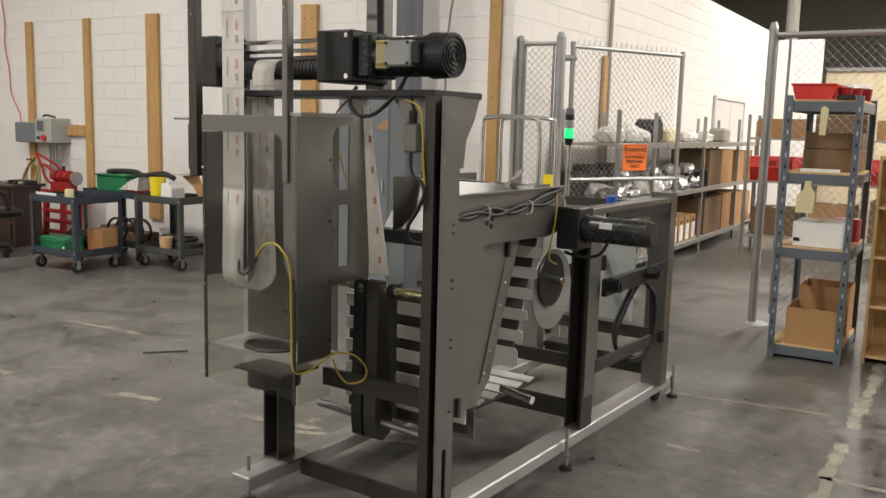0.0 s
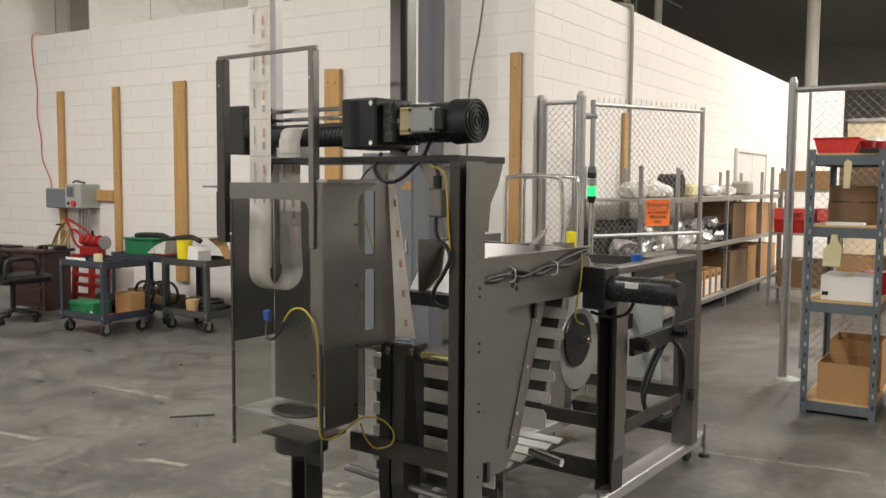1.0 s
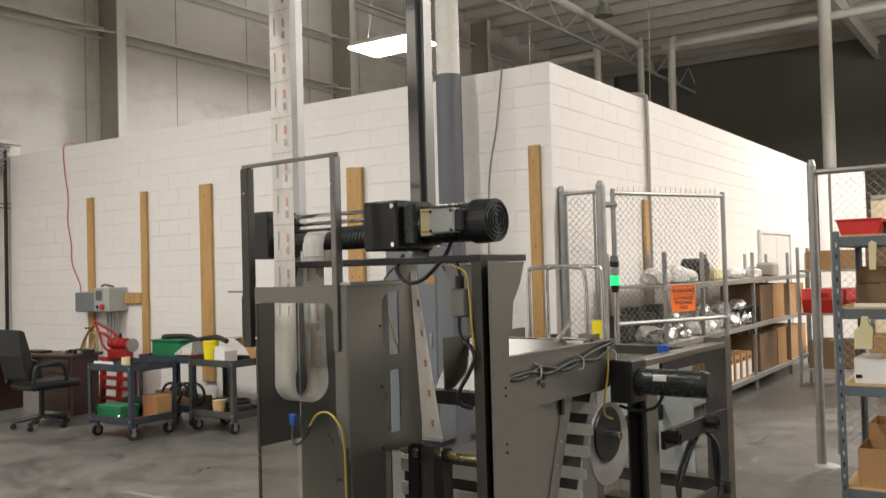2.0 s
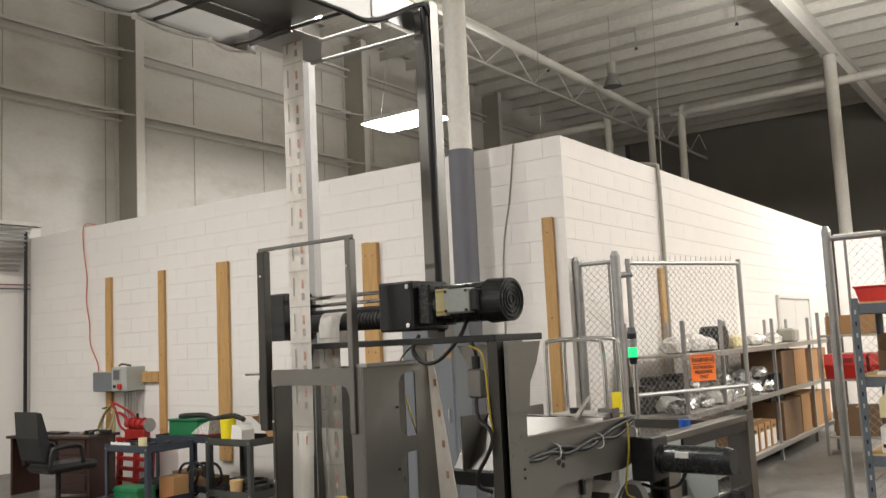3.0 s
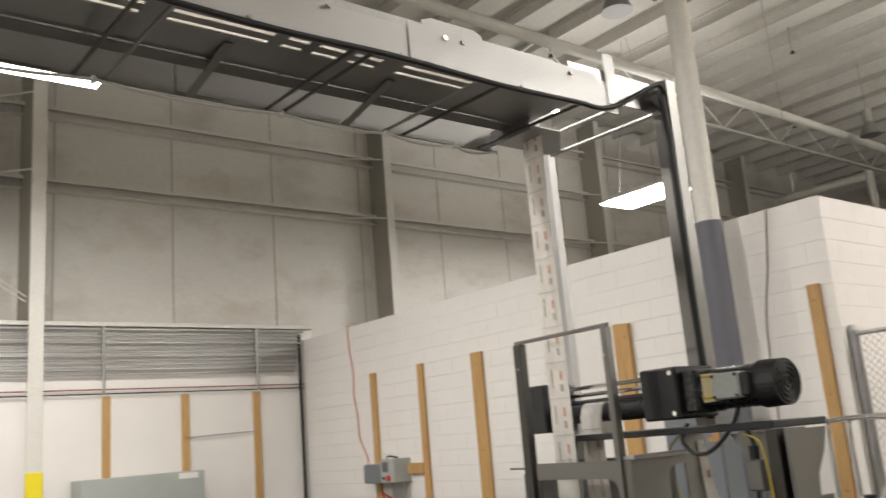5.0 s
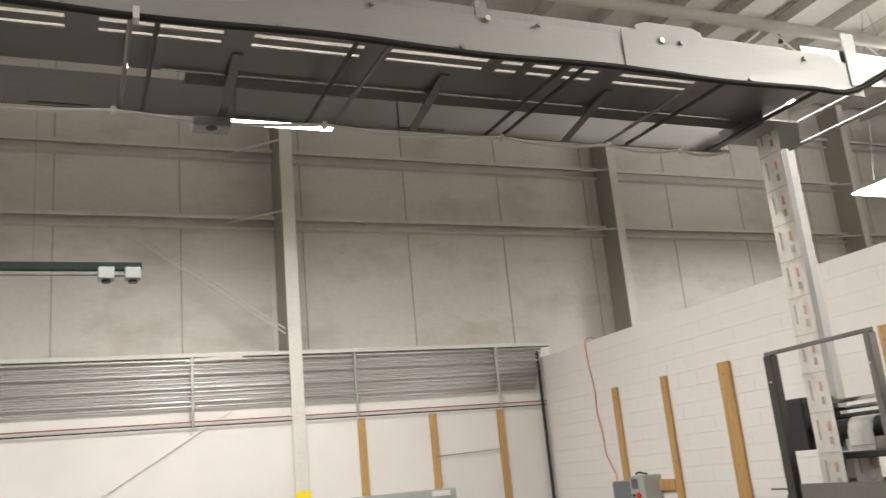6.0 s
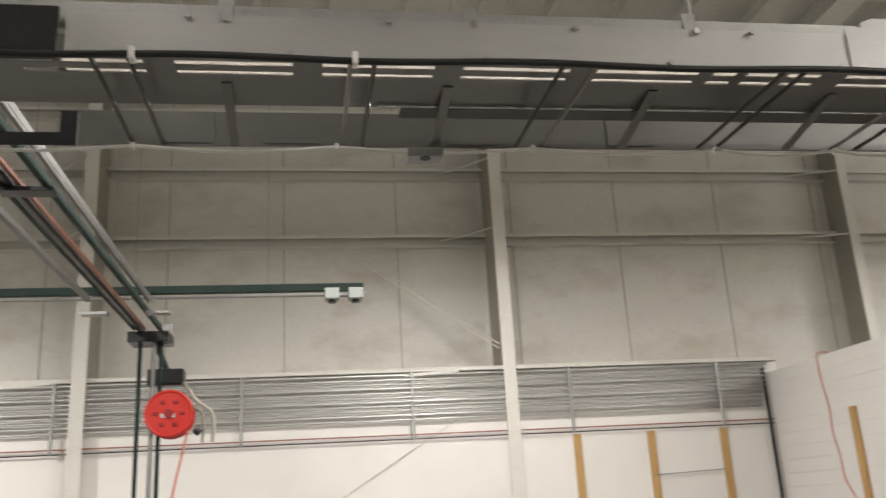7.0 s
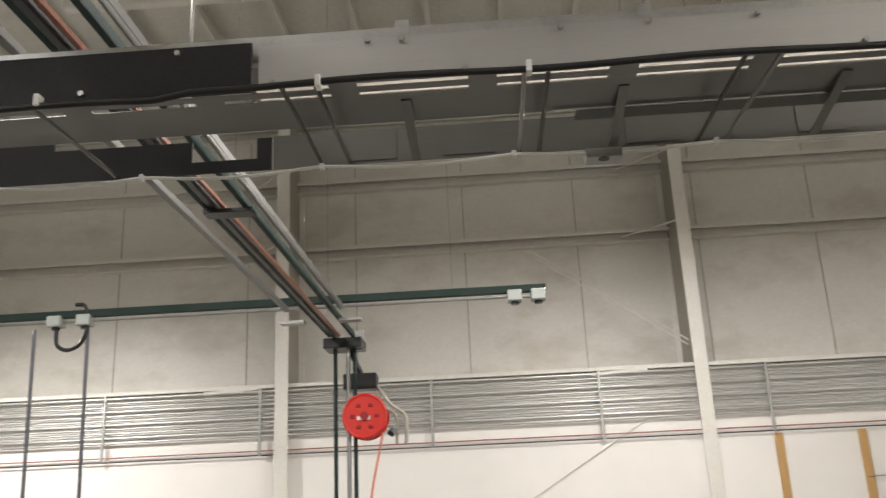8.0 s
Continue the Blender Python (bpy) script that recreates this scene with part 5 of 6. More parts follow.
def cart(x0, x1, y0, y1, mat, label, h=0.78):
    c = thing("utility_cart", label, "cart", ((x0 + x1) / 2, (y0 + y1) / 2, 0), "utility carts")
    for z in (0.16, h - 0.075):
        bmq = box(x0, x1, y0, y1, z, z + 0.006)
        for q in ((x0, x1, y0, y0 + 0.006), (x0, x1, y1 - 0.006, y1), (x0, x0 + 0.006, y0, y1), (x1 - 0.006, x1, y0, y1)):
            box(*q, z, z + 0.075, bm=bmq)
        part("tray", bmq, mat, c)
    for x in (x0, x1):
        for y in (y0, y1):
            sx, sy = (1 if x == x0 else -1), (1 if y == y0 else -1)
            lgb = box(x - sx * 0.003, x + sx * 0.045, y - sy * 0.004, y - sy * 0.001, 0.13, h + 0.002)
            box(x - sx * 0.004, x - sx * 0.001, y, y + sy * 0.045, 0.13, h + 0.002, bm=lgb)
            part("leg", lgb, mat, c)
            cx, cy = x + sx * 0.06, y + sy * 0.06
            w = part("caster", cyl((cx - 0.018, cy, 0.06), (cx + 0.018, cy, 0.06), 0.06, 18), RUBBER, c)
            part("fork", box(cx - 0.026, cx + 0.026, cy - 0.02, cy + 0.02, 0.085, 0.158), GALV, w)
            part("hub", cyl((cx - 0.021, cy, 0.06), (cx + 0.021, cy, 0.06), 0.03, 12), GALV, w)
            for z in (0.2, h - 0.04):
                part("bolt", cyl((x + sx * 0.02, y - sy * 0.004, z), (x + sx * 0.02, y - sy * 0.009, z), 0.009, 6), GALV, c)
    return c


def simple(name, label, cat, bm, mat, at, pname="body", group="", smooth=False):
    o = thing(name, label, cat, at, group)
    part(pname, bm, mat, o, "", smooth)
    return o


cart(-8.47, -7.74, 5.55, 6.12, CARTBLUE, "blue-grey two-tray steel utility cart loaded with tools")
cart(-7.72, -7.02, 6.28, 6.80, CARTGREY, "grey two-tray steel utility cart with containers")
cart(-8.75, -7.80, 6.40, 6.95, CARTBLUE, "dark blue-grey utility cart standing behind another")
g = thing("toolbox", "green metal toolbox lying on the cart's lower tray", "toolbox", (-8.3, 5.75, 0.167))
part("body", box(-8.44, -8.02, 5.62, 5.86, 0.168, 0.33, 0.01), GREEN, g)
part("lid_edge", box(-8.45, -8.01, 5.61, 5.87, 0.29, 0.30), GREEN, g)
part("handle", bent([(-8.14, 5.608, 0.24), (-8.12, 5.57, 0.21), (-8.02, 5.57, 0.21), (-8.0, 5.60, 0.24)], 0.008, 6), CHROME, g)
simple("red_folder", "flat red folder on the cart tray", "folder", box(-7.97, -7.76, 5.62, 5.95, 0.168, 0.20, 0.004), RED, (-7.8, 5.8, 0.167))
simple("carton", "small brown cardboard carton on the cart", "box", box(-8.0, -7.76, 5.88, 6.08, 0.168, 0.42, 0.004), KRAFT, (-7.8, 6.0, 0.167))
simple("motor_part", "dark machine part on the cart's tray", "part", cyl((-8.4, 6.0, 0.28), (-8.05, 6.0, 0.28), 0.10, 18), BLACK, (-8.2, 6.0, 0.18))
simple("candle_tube", "cream plastic tube standing on the cart", "tube", cyl((-8.05, 5.72, 0.712), (-8.05, 5.72, 0.84), 0.045, 16), LABEL, (-8.05, 5.72, 0.712))
simple("paper_sheet", "pale paper sheet leaning on the cart's edge", "paper", slab([(-8.44, 0.712), (-8.10, 0.712), (-8.10, 0.80), (-8.44, 0.80)], "y", 5.60, 5.604), WHITE, (-8.4, 5.6, 0.712))
for i in range(7):
    x = -8.42 + 0.085 * i
    simple("hand_tool", "dark hand tool lying on the cart", "tool", cyl((x, 5.7 + 0.05 * (i % 3), 0.73), (x + 0.12, 5.85 + 0.05 * (i % 2), 0.735), 0.016, 8), BLACK if i % 2 else GALV, (x, 5.8, 0.712), group="tools on the cart")
gb = thing("green_case", "green metal case with a black hose over it", "case", (-8.3, 6.65, 0.712))
part("body", box(-8.62, -8.12, 6.48, 6.80, 0.712, 0.93, 0.01), GREEN, gb)
part("lid", box(-8.63, -8.11, 6.47, 6.81, 0.932, 0.955, 0.006), GREEN, gb)
hs = thing("black_hose", "black hose draped over the case", "hose", (-8.2, 6.6, 0.95))
part("run", bent([(-8.55, 6.6, 0.975), (-8.35, 6.55, 0.99), (-8.1, 6.6, 0.99), (-7.9, 6.55, 0.96), (-7.75, 6.55, 0.98), (-7.5, 6.5, 1.0), (-7.35, 6.5, 0.96)], 0.03, 8), RUBBER, hs, "", True)
simple("red_tray", "red tray with clear film on the cart", "tray", box(-8.1, -7.83, 6.45, 6.8, 0.712, 0.80, 0.006), DARKRED, (-7.95, 6.6, 0.712))
simple("film_bag", "crumpled clear film bag on the red tray", "bag", slab([(-8.15, 0.80), (-7.85, 0.80), (-7.82, 0.95), (-7.98, 0.90)], "y", 6.42, 6.6), CLEARBAG, (-8.0, 6.5, 0.80))
yc = thing("yellow_container", "bright yellow plastic container on the grey cart", "container", (-7.55, 6.45, 0.712))
part("body", cyl((-7.55, 6.45, 0.712), (-7.55, 6.45, 0.95), 0.075, 20, 0.085), YELLOWGLOSS, yc)
part("rim", cyl((-7.55, 6.45, 0.95), (-7.55, 6.45, 0.965), 0.09, 20), YELLOWGLOSS, yc)
simple("white_jug", "white plastic jug on the grey cart", "jug", slab([(-7.46, 0.712), (-7.28, 0.712), (-7.28, 0.86), (-7.33, 0.91), (-7.43, 0.91)], "y", 6.40, 6.58), WHITE, (-7.3, 6.5, 0.712))
ks = thing("kraft_sheet", "folded brown kraft cardboard sheet lying over the cart", "cardboard", (-7.1, 6.62, 0.72))
part("top_fold", strip([(-7.66, 6.62, 0.972), (-7.4, 6.62, 0.99), (-7.15, 6.62, 1.015), (-7.10, 6.62, 1.01)], (0, 0.2, 0), 0.005), KRAFT, ks)
part("flap", slab([(-7.36, 0.985), (-7.10, 1.012), (-6.96, 0.715), (-7.06, 0.715), (-7.18, 0.88)], "y", 6.612, 6.618), KRAFT, ks)
rnd7 = random.Random(12)
for i in range(9):
    x, y = -8.40 + 0.068 * i, 5.66 + 0.36 * rnd7.random()
    simple("loose_part", "small dark machine part on the cart", "part", box(x, x + 0.05 + 0.04 * rnd7.random(), y, y + 0.08, 0.712, 0.735 + 0.045 * rnd7.random(), 0.006), DARKSTEEL if i % 3 else BLACK, (x, y, 0.712), group="parts on the cart")
for i in range(5):
    x = -7.66 + 0.12 * i
    simple("loose_part", "dark machine part on the grey cart", "part", box(x, x + 0.09, 6.48, 6.62, 0.168, 0.24 + 0.10 * rnd7.random(), 0.01), BLACK if i % 2 else DARKSTEEL, (x, 6.5, 0.168), group="parts on the cart")
for i in range(4):
    x = -8.30 + 0.1 * i
    simple("hose_loop", "black hose looped on the lower tray", "hose", bent([(x + 0.16 * math.cos(a), 6.5 + 0.03 * i, 0.33 + 0.13 * math.sin(a)) for a in [k * math.pi / 6 for k in range(13)]], 0.016, 6, steps=2), RUBBER, (x, 6.5, 0.17), group="hose coils")
simple("wood_block", "turned wooden block on the cart's lower tray", "block", cyl((-7.40, 6.42, 0.168), (-7.40, 6.42, 0.33), 0.06, 16, 0.075), PLY, (-7.4, 6.42, 0.168))
for i in range(3):
    simple("hose_coil", "coil of black hose on the lower tray", "hose", bent([(-7.3 + 0.12 * math.cos(a), 6.6 + 0.12 * math.sin(a), 0.20 + 0.05 * i) for a in [k * math.pi / 6 for k in range(13)]], 0.022, 6, steps=2), RUBBER, (-7.3, 6.6, 0.17), group="hose coils")
for i in range(2):
    simple("carton", "brown cardboard carton on the cart behind", "box", box(-8.6 + 0.35 * i, -8.3 + 0.35 * i, 6.5, 6.8, 0.168, 0.36 - 0.06 * i, 0.004), DARKKRAFT, (-8.4 + 0.35 * i, 6.6, 0.168))

# ---- grey cabinet, chrome frame, signal beacon ----
lk = thing("grey_cabinet", "blue-grey steel cabinet with a small flag sticker", "cabinet", (-5.00, 7.0, 0))
part("body", box(-5.32, -4.70, 6.75, 7.25, 0.05, 1.90, 0.008), LOCKER, lk)
part("door", box(-5.30, -4.72, 6.735, 6.749, 0.10, 1.86, 0.004), LOCKER, lk)
part("plinth", box(-5.30, -4.72, 6.77, 7.23, 0.0, 0.05), BLACK, lk)
part("sticker", box(-4.84, -4.72, 6.731, 6.7345, 1.548, 1.628), KRAFT, lk, "small flag sticker")
part("sticker_corner", box(-4.84, -4.79, 6.728, 6.731, 1.59, 1.628), LOCKER, lk)
part("handle", box(-4.78, -4.76, 6.715, 6.734, 0.95, 1.08, 0.004), CHROME, lk)
cf = thing("chrome_frame", "chrome tube push frame of a rolling stand", "stand", (-3.0, 5.9, 0))
for y in (5.9, 6.2):
    part("hoop", bent([(-3.25, y, 0.08), (-3.25, y, 1.2), (-3.25, y, 1.60), (-3.20, y, 1.67), (-2.85, y, 1.67), (-2.78, y, 1.60), (-2.77, y, 1.2), (-2.77, y, 0.08)], 0.017, 10, steps=4), CHROME, cf, "", True)
part("shelf", box(-3.25, -2.77, 5.9, 6.2, 1.10, 1.12, 0.004), BRIGHT, cf)
part("shelf", box(-3.25, -2.77, 5.9, 6.2, 0.30, 0.32, 0.004), BRIGHT, cf)
for x in (-3.25, -2.77):
    for y in (5.9, 6.2):
        part("caster", cyl((x - 0.015, y, 0.04), (x + 0.015, y, 0.04), 0.04, 14), RUBBER, cf)
part("handle_grip", cyl((-3.02, 5.88, 1.13), (-3.02, 5.88, 1.17), 0.04, 12), BLACK, cf)
be = thing("signal_beacon", "stack light with a lit green segment on a thin pole", "beacon", (-2.54, 5.9, 0))
part("pole", cyl((-2.54, 5.9, 0.03), (-2.54, 5.9, 1.50), 0.011, 10), CHROME, be)
part("foot", box(-2.64, -2.44, 5.8, 6.0, 0.0, 0.03, 0.004), BLACK, be)
part("socket", cyl((-2.54, 5.9, 1.48), (-2.54, 5.9, 1.53), 0.022, 14, 0.034), BLACK, be)
for z0, z1, m in ((1.53, 1.60, GREENGLOW), (1.605, 1.655, GREYLENS), (1.66, 1.70, BLACK)):
    part("segment", cyl((-2.54, 5.9, z0), (-2.54, 5.9, z1), 0.034, 18), m, be)
part("cap", cyl((-2.54, 5.9, 1.70), (-2.54, 5.9, 1.745), 0.034, 18, 0.026), WRAP, be)
yb = thing("bollard", "yellow steel bollard beside the gate post", "bollard", (-3.3, 7.35, 0))
part("tube", cyl((-3.32, 7.3, 0), (-3.32, 7.3, 1.18), 0.055, 18), YELLOWGLOSS, yb)


# ---- chain-link cage ----
def link_mesh(a, d, length, z0, z1, pitch=0.034, r=0.0026):
    """Woven diamond mesh in the upright plane from a along d."""
    vs, fs = [], []
    d = Vector((d[0], d[1], 0)).normalized()
    nrm = Vector((-d.y, d.x, 0))
    rows = int((z1 - z0) / pitch)
    cols = int(length / pitch)
    off = [(math.cos(k * 2 * math.pi / 3) * r, math.sin(k * 2 * math.pi / 3) * r) for k in range(3)]
    for c in range(cols):
        base = len(vs)
        for k in range(rows + 1):
            u = (c + (k % 2 if c % 2 == 0 else 1 - k % 2)) * pitch
            p = Vector((a[0], a[1], z0 + k * pitch)) + d * u + nrm * (0.003 if k % 2 else -0.003)
            for o in off:
                vs.append(tuple(p + d * o[0] + nrm * o[1]))
        for k in range(rows):
            for q in range(3):
                w = (q + 1) % 3
                i, j = base + 3 * k, base + 3 * k + 3
                fs.append((i + q, i + w, j + w, j + q))
    for c in range(cols):
        base = len(vs)
        p = Vector((a[0], a[1], z0 + rows * pitch)) + d * ((c + (rows % 2 if c % 2 == 0 else 1 - rows % 2)) * pitch)
        for q in (p, p + Vector((0, 0, 0.05)) + d * 0.008):
            for o in off:
                vs.append(tuple(q + d * o[0] + nrm * o[1]))
        for q in range(3):
            w = (q + 1) % 3
            fs.append((base + q, base + w, base + 3 + w, base + 3 + q))
    return vs, fs


def mesh_part(name, data, mat, parent, label):
    me = bpy.data.meshes.new(name)
    o = ORG[parent]
    me.from_pydata([(v[0] - o.x, v[1] - o.y, v[2] - o.z) for v in data[0]], [], data[1])
    me.materials.append(mat)
    ob = new(name, me)
    ob.parent = parent
    ORG[ob] = o
    ob["kind"] = "stuff"
    ob["label"] = label


def fence_post(parent, x, y, h, r):
    p = part("post", cyl((x, y, 0), (x, y, h - 0.05), r, 18), GALV, parent)
    part("post_cap", cyl((x, y, h - 0.05), (x, y, h), r * 1.08, 18, r * 0.6), GALV, p)
    return p


f1 = thing("chain_link_fence", "narrow galvanised chain-link fence panel beside the wall", "fence", (-3.6, 7.6, 0), "chain-link fence")
fence_post(f1, -3.79, 7.60, 2.46, 0.045)
fence_post(f1, -3.39, 7.60, 2.48, 0.045)
part("top_rail", cyl((-3.77, 7.6, 2.38), (-3.40, 7.6, 2.38), 0.02, 10), GALV, f1)
part("stretcher", cyl((-3.46, 7.60, 0.1), (-3.46, 7.60, 2.36), 0.012, 8), GALV, f1)
mesh_part("mesh", link_mesh((-3.75, 7.6), (1, 0), 0.34, 0.08, 2.38), GALV, f1, "woven diamond wire mesh")
f2 = thing("chain_link_fence", "galvanised chain-link fence with a thick end post", "fence", (0.5, 7.6, 0), "chain-link fence")
fence_post(f2, -1.515, 7.60, 2.50, 0.036)
fence_post(f2, 1.2, 7.60, 2.45, 0.04)
part("top_rail", cyl((-1.48, 7.6, 2.395), (4.4, 7.6, 2.395), 0.024, 10), GALV, f2)
part("stretcher", cyl((-1.38, 7.60, 0.1), (-1.38, 7.60, 2.38), 0.012, 8), GALV, f2)
for z in (0.5, 1.0, 1.5, 2.0):
    part("tension_band", cyl((-1.515, 7.6, z), (-1.515, 7.6, z + 0.025), 0.041, 16), GALV, f2)
mesh_part("mesh", link_mesh((-1.36, 7.6), (1, 0), 5.7, 0.08, 2.40), GALV, f2, "woven diamond wire mesh")
part("grout", cyl((-1.475, 7.6, 0), (-1.475, 7.6, 0.015), 0.10, 11, 0.07), PLATEGREY, f2)
GA, GB = Vector((-3.31, 7.66, 0)), Vector((-2.65, 9.0, 0))
gd = (GB - GA).normalized()
gate = thing("fence_gate", "open chain-link gate swung into the cage", "gate", tuple(GA))
for s in (0.02, (GB - GA).length - 0.02):
    p = GA + gd * s
    part("gate_upright", cyl((p.x, p.y, 0.08), (p.x, p.y, 2.40), 0.024, 12), GALV, gate)
for z in (0.10, 1.12, 2.36):
    part("gate_rail", cyl((GA.x, GA.y, z), (GB.x, GB.y, z), 0.02, 10), GALV, gate)
for z in (0.4, 2.25):
    part("hinge", cyl((GA.x - 0.06, GA.y - 0.04, z), (GA.x + 0.03, GA.y + 0.04, z), 0.03, 10), GALV, gate)
mesh_part("mesh", link_mesh((GA.x + gd.x * 0.04, GA.y + gd.y * 0.04), gd, (GB - GA).length - 0.1, 0.1, 2.38), GALV, gate, "woven diamond wire mesh")
sign = new("warning_sign")
sign.matrix_basis = pose(*(GA + gd * 0.86 + Vector((0.02, -0.012, 1.335))), 90, 0, math.degrees(math.atan2(gd.y, gd.x)))
tagged(sign, "orange warning sign wired to the chain-link gate", "sign")
ORG[sign] = Vector((0, 0, 0))
part("board", box(-0.16, 0.16, -0.13, 0.13, 0, 0.003), ORANGE, sign)
for x0, x1, y0, y1 in ((-0.14, 0.14, 0.112, 0.118), (-0.14, 0.14, 0.032, 0.038), (-0.14, -0.134, 0.038, 0.112), (0.134, 0.14, 0.038, 0.112)):
    part("border", box(x0, x1, y0, y1, 0.0032, 0.0042), BLACK, sign)
for word, size, y in (("WARNING", 0.062, 0.053), ("AUTHORIZED", 0.043, -0.012), ("PERSONNEL", 0.043, -0.058), ("ONLY", 0.043, -0.104)):
    cu = bpy.data.curves.new("lettering", "FONT")
    cu.body, cu.size, cu.align_x, cu.offset = word, size, "CENTER", 0.0012
    cu.materials.append(BLACK)
    tx = new("lettering", cu)
    tx.parent = sign
    tx.matrix_basis = pose(0, y, 0.0046)


# ---- racks in the cage ----
def rack(name, label, x0, x1, y0, y1, shelves, top, posts_y, mat=GALV):
    r = thing(name, label, "rack", ((x0 + x1) / 2, (y0 + y1) / 2, 0), "racks in the cage")
    for y in posts_y:
        for x in (x0, x1):
            part("upright", box(x - 0.02, x + 0.02, y - 0.02, y + 0.02, 0, top, 0.003), mat, r)
    for z in shelves:
        part("shelf", box(x0, x1, y0, y1, z - 0.025, z, 0.003), STEEL_DIM, r)
        part("front_beam", box(x1 + 0.002, x1 + 0.025, y0, y1, z - 0.055, z + 0.005, 0.003), mat, r)
    return r


rack("storage_rack", "grey steel storage rack full of bagged parts and cartons", -3.72, -3.1, 8.35, 14.9, (0.2, 0.87, 1.46), 1.80, (8.45, 9.62, 11.68, 13.6, 14.85))
rnd = random.Random(4)


def bag(x, y, z, s, mat, label):
    bmq = bmesh.new()
    bmesh.ops.create_icosphere(bmq, subdivisions=2, radius=1)
    for v in bmq.verts:
        k = 1 + 0.28 * noise.noise(v.co * 2.1 + Vector((x, y, z)) * 3) + 0.12 * noise.noise(v.co * 6)
        v.co = Vector((v.co.x * s * 0.85 * k, v.co.y * s * k, max(v.co.z * s * 0.62 * k, -s * 0.42)))
    bmesh.ops.translate(bmq, verts=bmq.verts, vec=(x, y, z + s * 0.42))
    o = thing("parts_bag", label, "bag", (x, y, z), "bags on the rack")
    part("bag", bmq, mat, o)


for i in range(9):
    bag(-3.3 + rnd.uniform(-0.1, 0.06), 8.65 + i * 0.36, 0.872, rnd.uniform(0.16, 0.23), SILVERBAG if i % 3 else CLEARBAG, "crumpled silver bag of parts on the rack shelf")
for i in range(4):
    bag(-3.35 + rnd.uniform(-0.1, 0.08), 8.7 + i * 0.33, 1.462, rnd.uniform(0.14, 0.21), CLEARBAG, "cloudy plastic bag of parts on the top shelf")
for i in range(8):
    bag(-3.22 + rnd.uniform(-0.05, 0.04), 8.5 + i * 0.41, 0.872 + (0.2 if i % 2 else 0.0), rnd.uniform(0.11, 0.15), SILVERBAG, "small crumpled silver bag on the rack shelf")
for i in range(4):
    bag(-3.35 + rnd.uniform(-0.1, 0.08), 11.7 + i * 0.42, 1.462, rnd.uniform(0.12, 0.17), SILVERBAG if i % 2 else CLEARBAG, "bag of machine parts on the top shelf")


def carton(x0, x1, y0, y1, z0, z1, mat=KRAFT, label="brown cardboard carton on the rack", opened=False, group="cartons"):
    o = thing("carton", label, "box", ((x0 + x1) / 2, (y0 + y1) / 2, z0), group)
    t = 0.006
    if opened:
        bmq = box(x0, x1, y0, y1, z0, z0 + t)
        for q in ((x0, x1, y0, y0 + t), (x0, x1, y1 - t, y1), (x0, x0 + t, y0 + t, y1 - t), (x1 - t, x1, y0 + t, y1 - t)):
            box(*q, z0 + t, z1, bm=bmq)
        part("body", bmq, mat, o)
    else:
        part("body", box(x0, x1, y0, y1, z0, z1, 0.004), mat, o)
        part("tape", box((x0 + x1) / 2 - 0.02, (x0 + x1) / 2 + 0.02, y0 - 0.001, y1, z1 + 0.0005, z1 + 0.002), LABEL, o)
    return o


for i in range(5):
    y = 10.35 + i * 0.27
    c = carton(-3.5, -3.14, y, y + 0.22, 0.202, 0.52, KRAFT, "brown file carton with a white label on the rack")
    part("label_plate", box(-3.139, -3.135, y + 0.04, y + 0.18, 0.22, 0.42), WHITE, c)
    part("hand_hole", box(-3.139, -3.135, y + 0.07, y + 0.15, 0.44, 0.47), BLACK, c)
carton(-3.66, -3.12, 12.0, 12.9, 0.202, 0.70, DARKKRAFT, "large open brown carton on its side")
carton(-3.66, -3.12, 12.95, 13.45, 0.202, 0.72)
carton(-3.66, -3.12, 13.7, 14.2, 0.202, 0.70)
carton(-3.66, -3.12, 14.25, 14.75, 0.202, 0.68)
carton(-3.66, -3.12, 12.1, 12.7, 0.872, 1.36, DARKKRAFT, "large open brown carton on its side")
carton(-3.66, -3.12, 12.75, 13.4, 0.872, 1.36)
carton(-3.66, -3.12, 13.7, 14.15, 0.872, 1.33)
carton(-3.66, -3.12, 14.2, 14.7, 0.872, 1.33)
carton(-2.95, -2.65, 14.3, 14.8, 0.0, 0.40)
simple("tan_case", "tan plastic case on the top shelf", "case", box(-3.5, -3.15, 10.3, 10.75, 1.462, 1.62, 0.03), LABEL, (-3.3, 10.5, 1.462))
simple("black_pump", "round black pump on the top shelf", "pump", cyl((-3.42, 9.95, 1.60), (-3.16, 9.95, 1.60), 0.135, 20), BLACK, (-3.3, 9.95, 1.465))
simple("valve_body", "grey cast machine part on the top shelf", "part", box(-3.4, -3.15, 13.0, 13.3, 1.462, 1.66, 0.03), STEEL_DIM, (-3.3, 13.1, 1.462))
for i in range(5):
    y = 11.3 + i * 0.12
    simple("cable_bundle", "dark bundle of cable on the rack", "cable", bent([(-3.2, y, 0.9), (-3.12, y + 0.1, 1.1), (-3.12, y + 0.2, 0.95), (-3.1, y + 0.1, 0.75), (-3.1, y, 0.88)], 0.015, 6), RUBBER, (-3.2, y, 0.872), group="cable bundles")
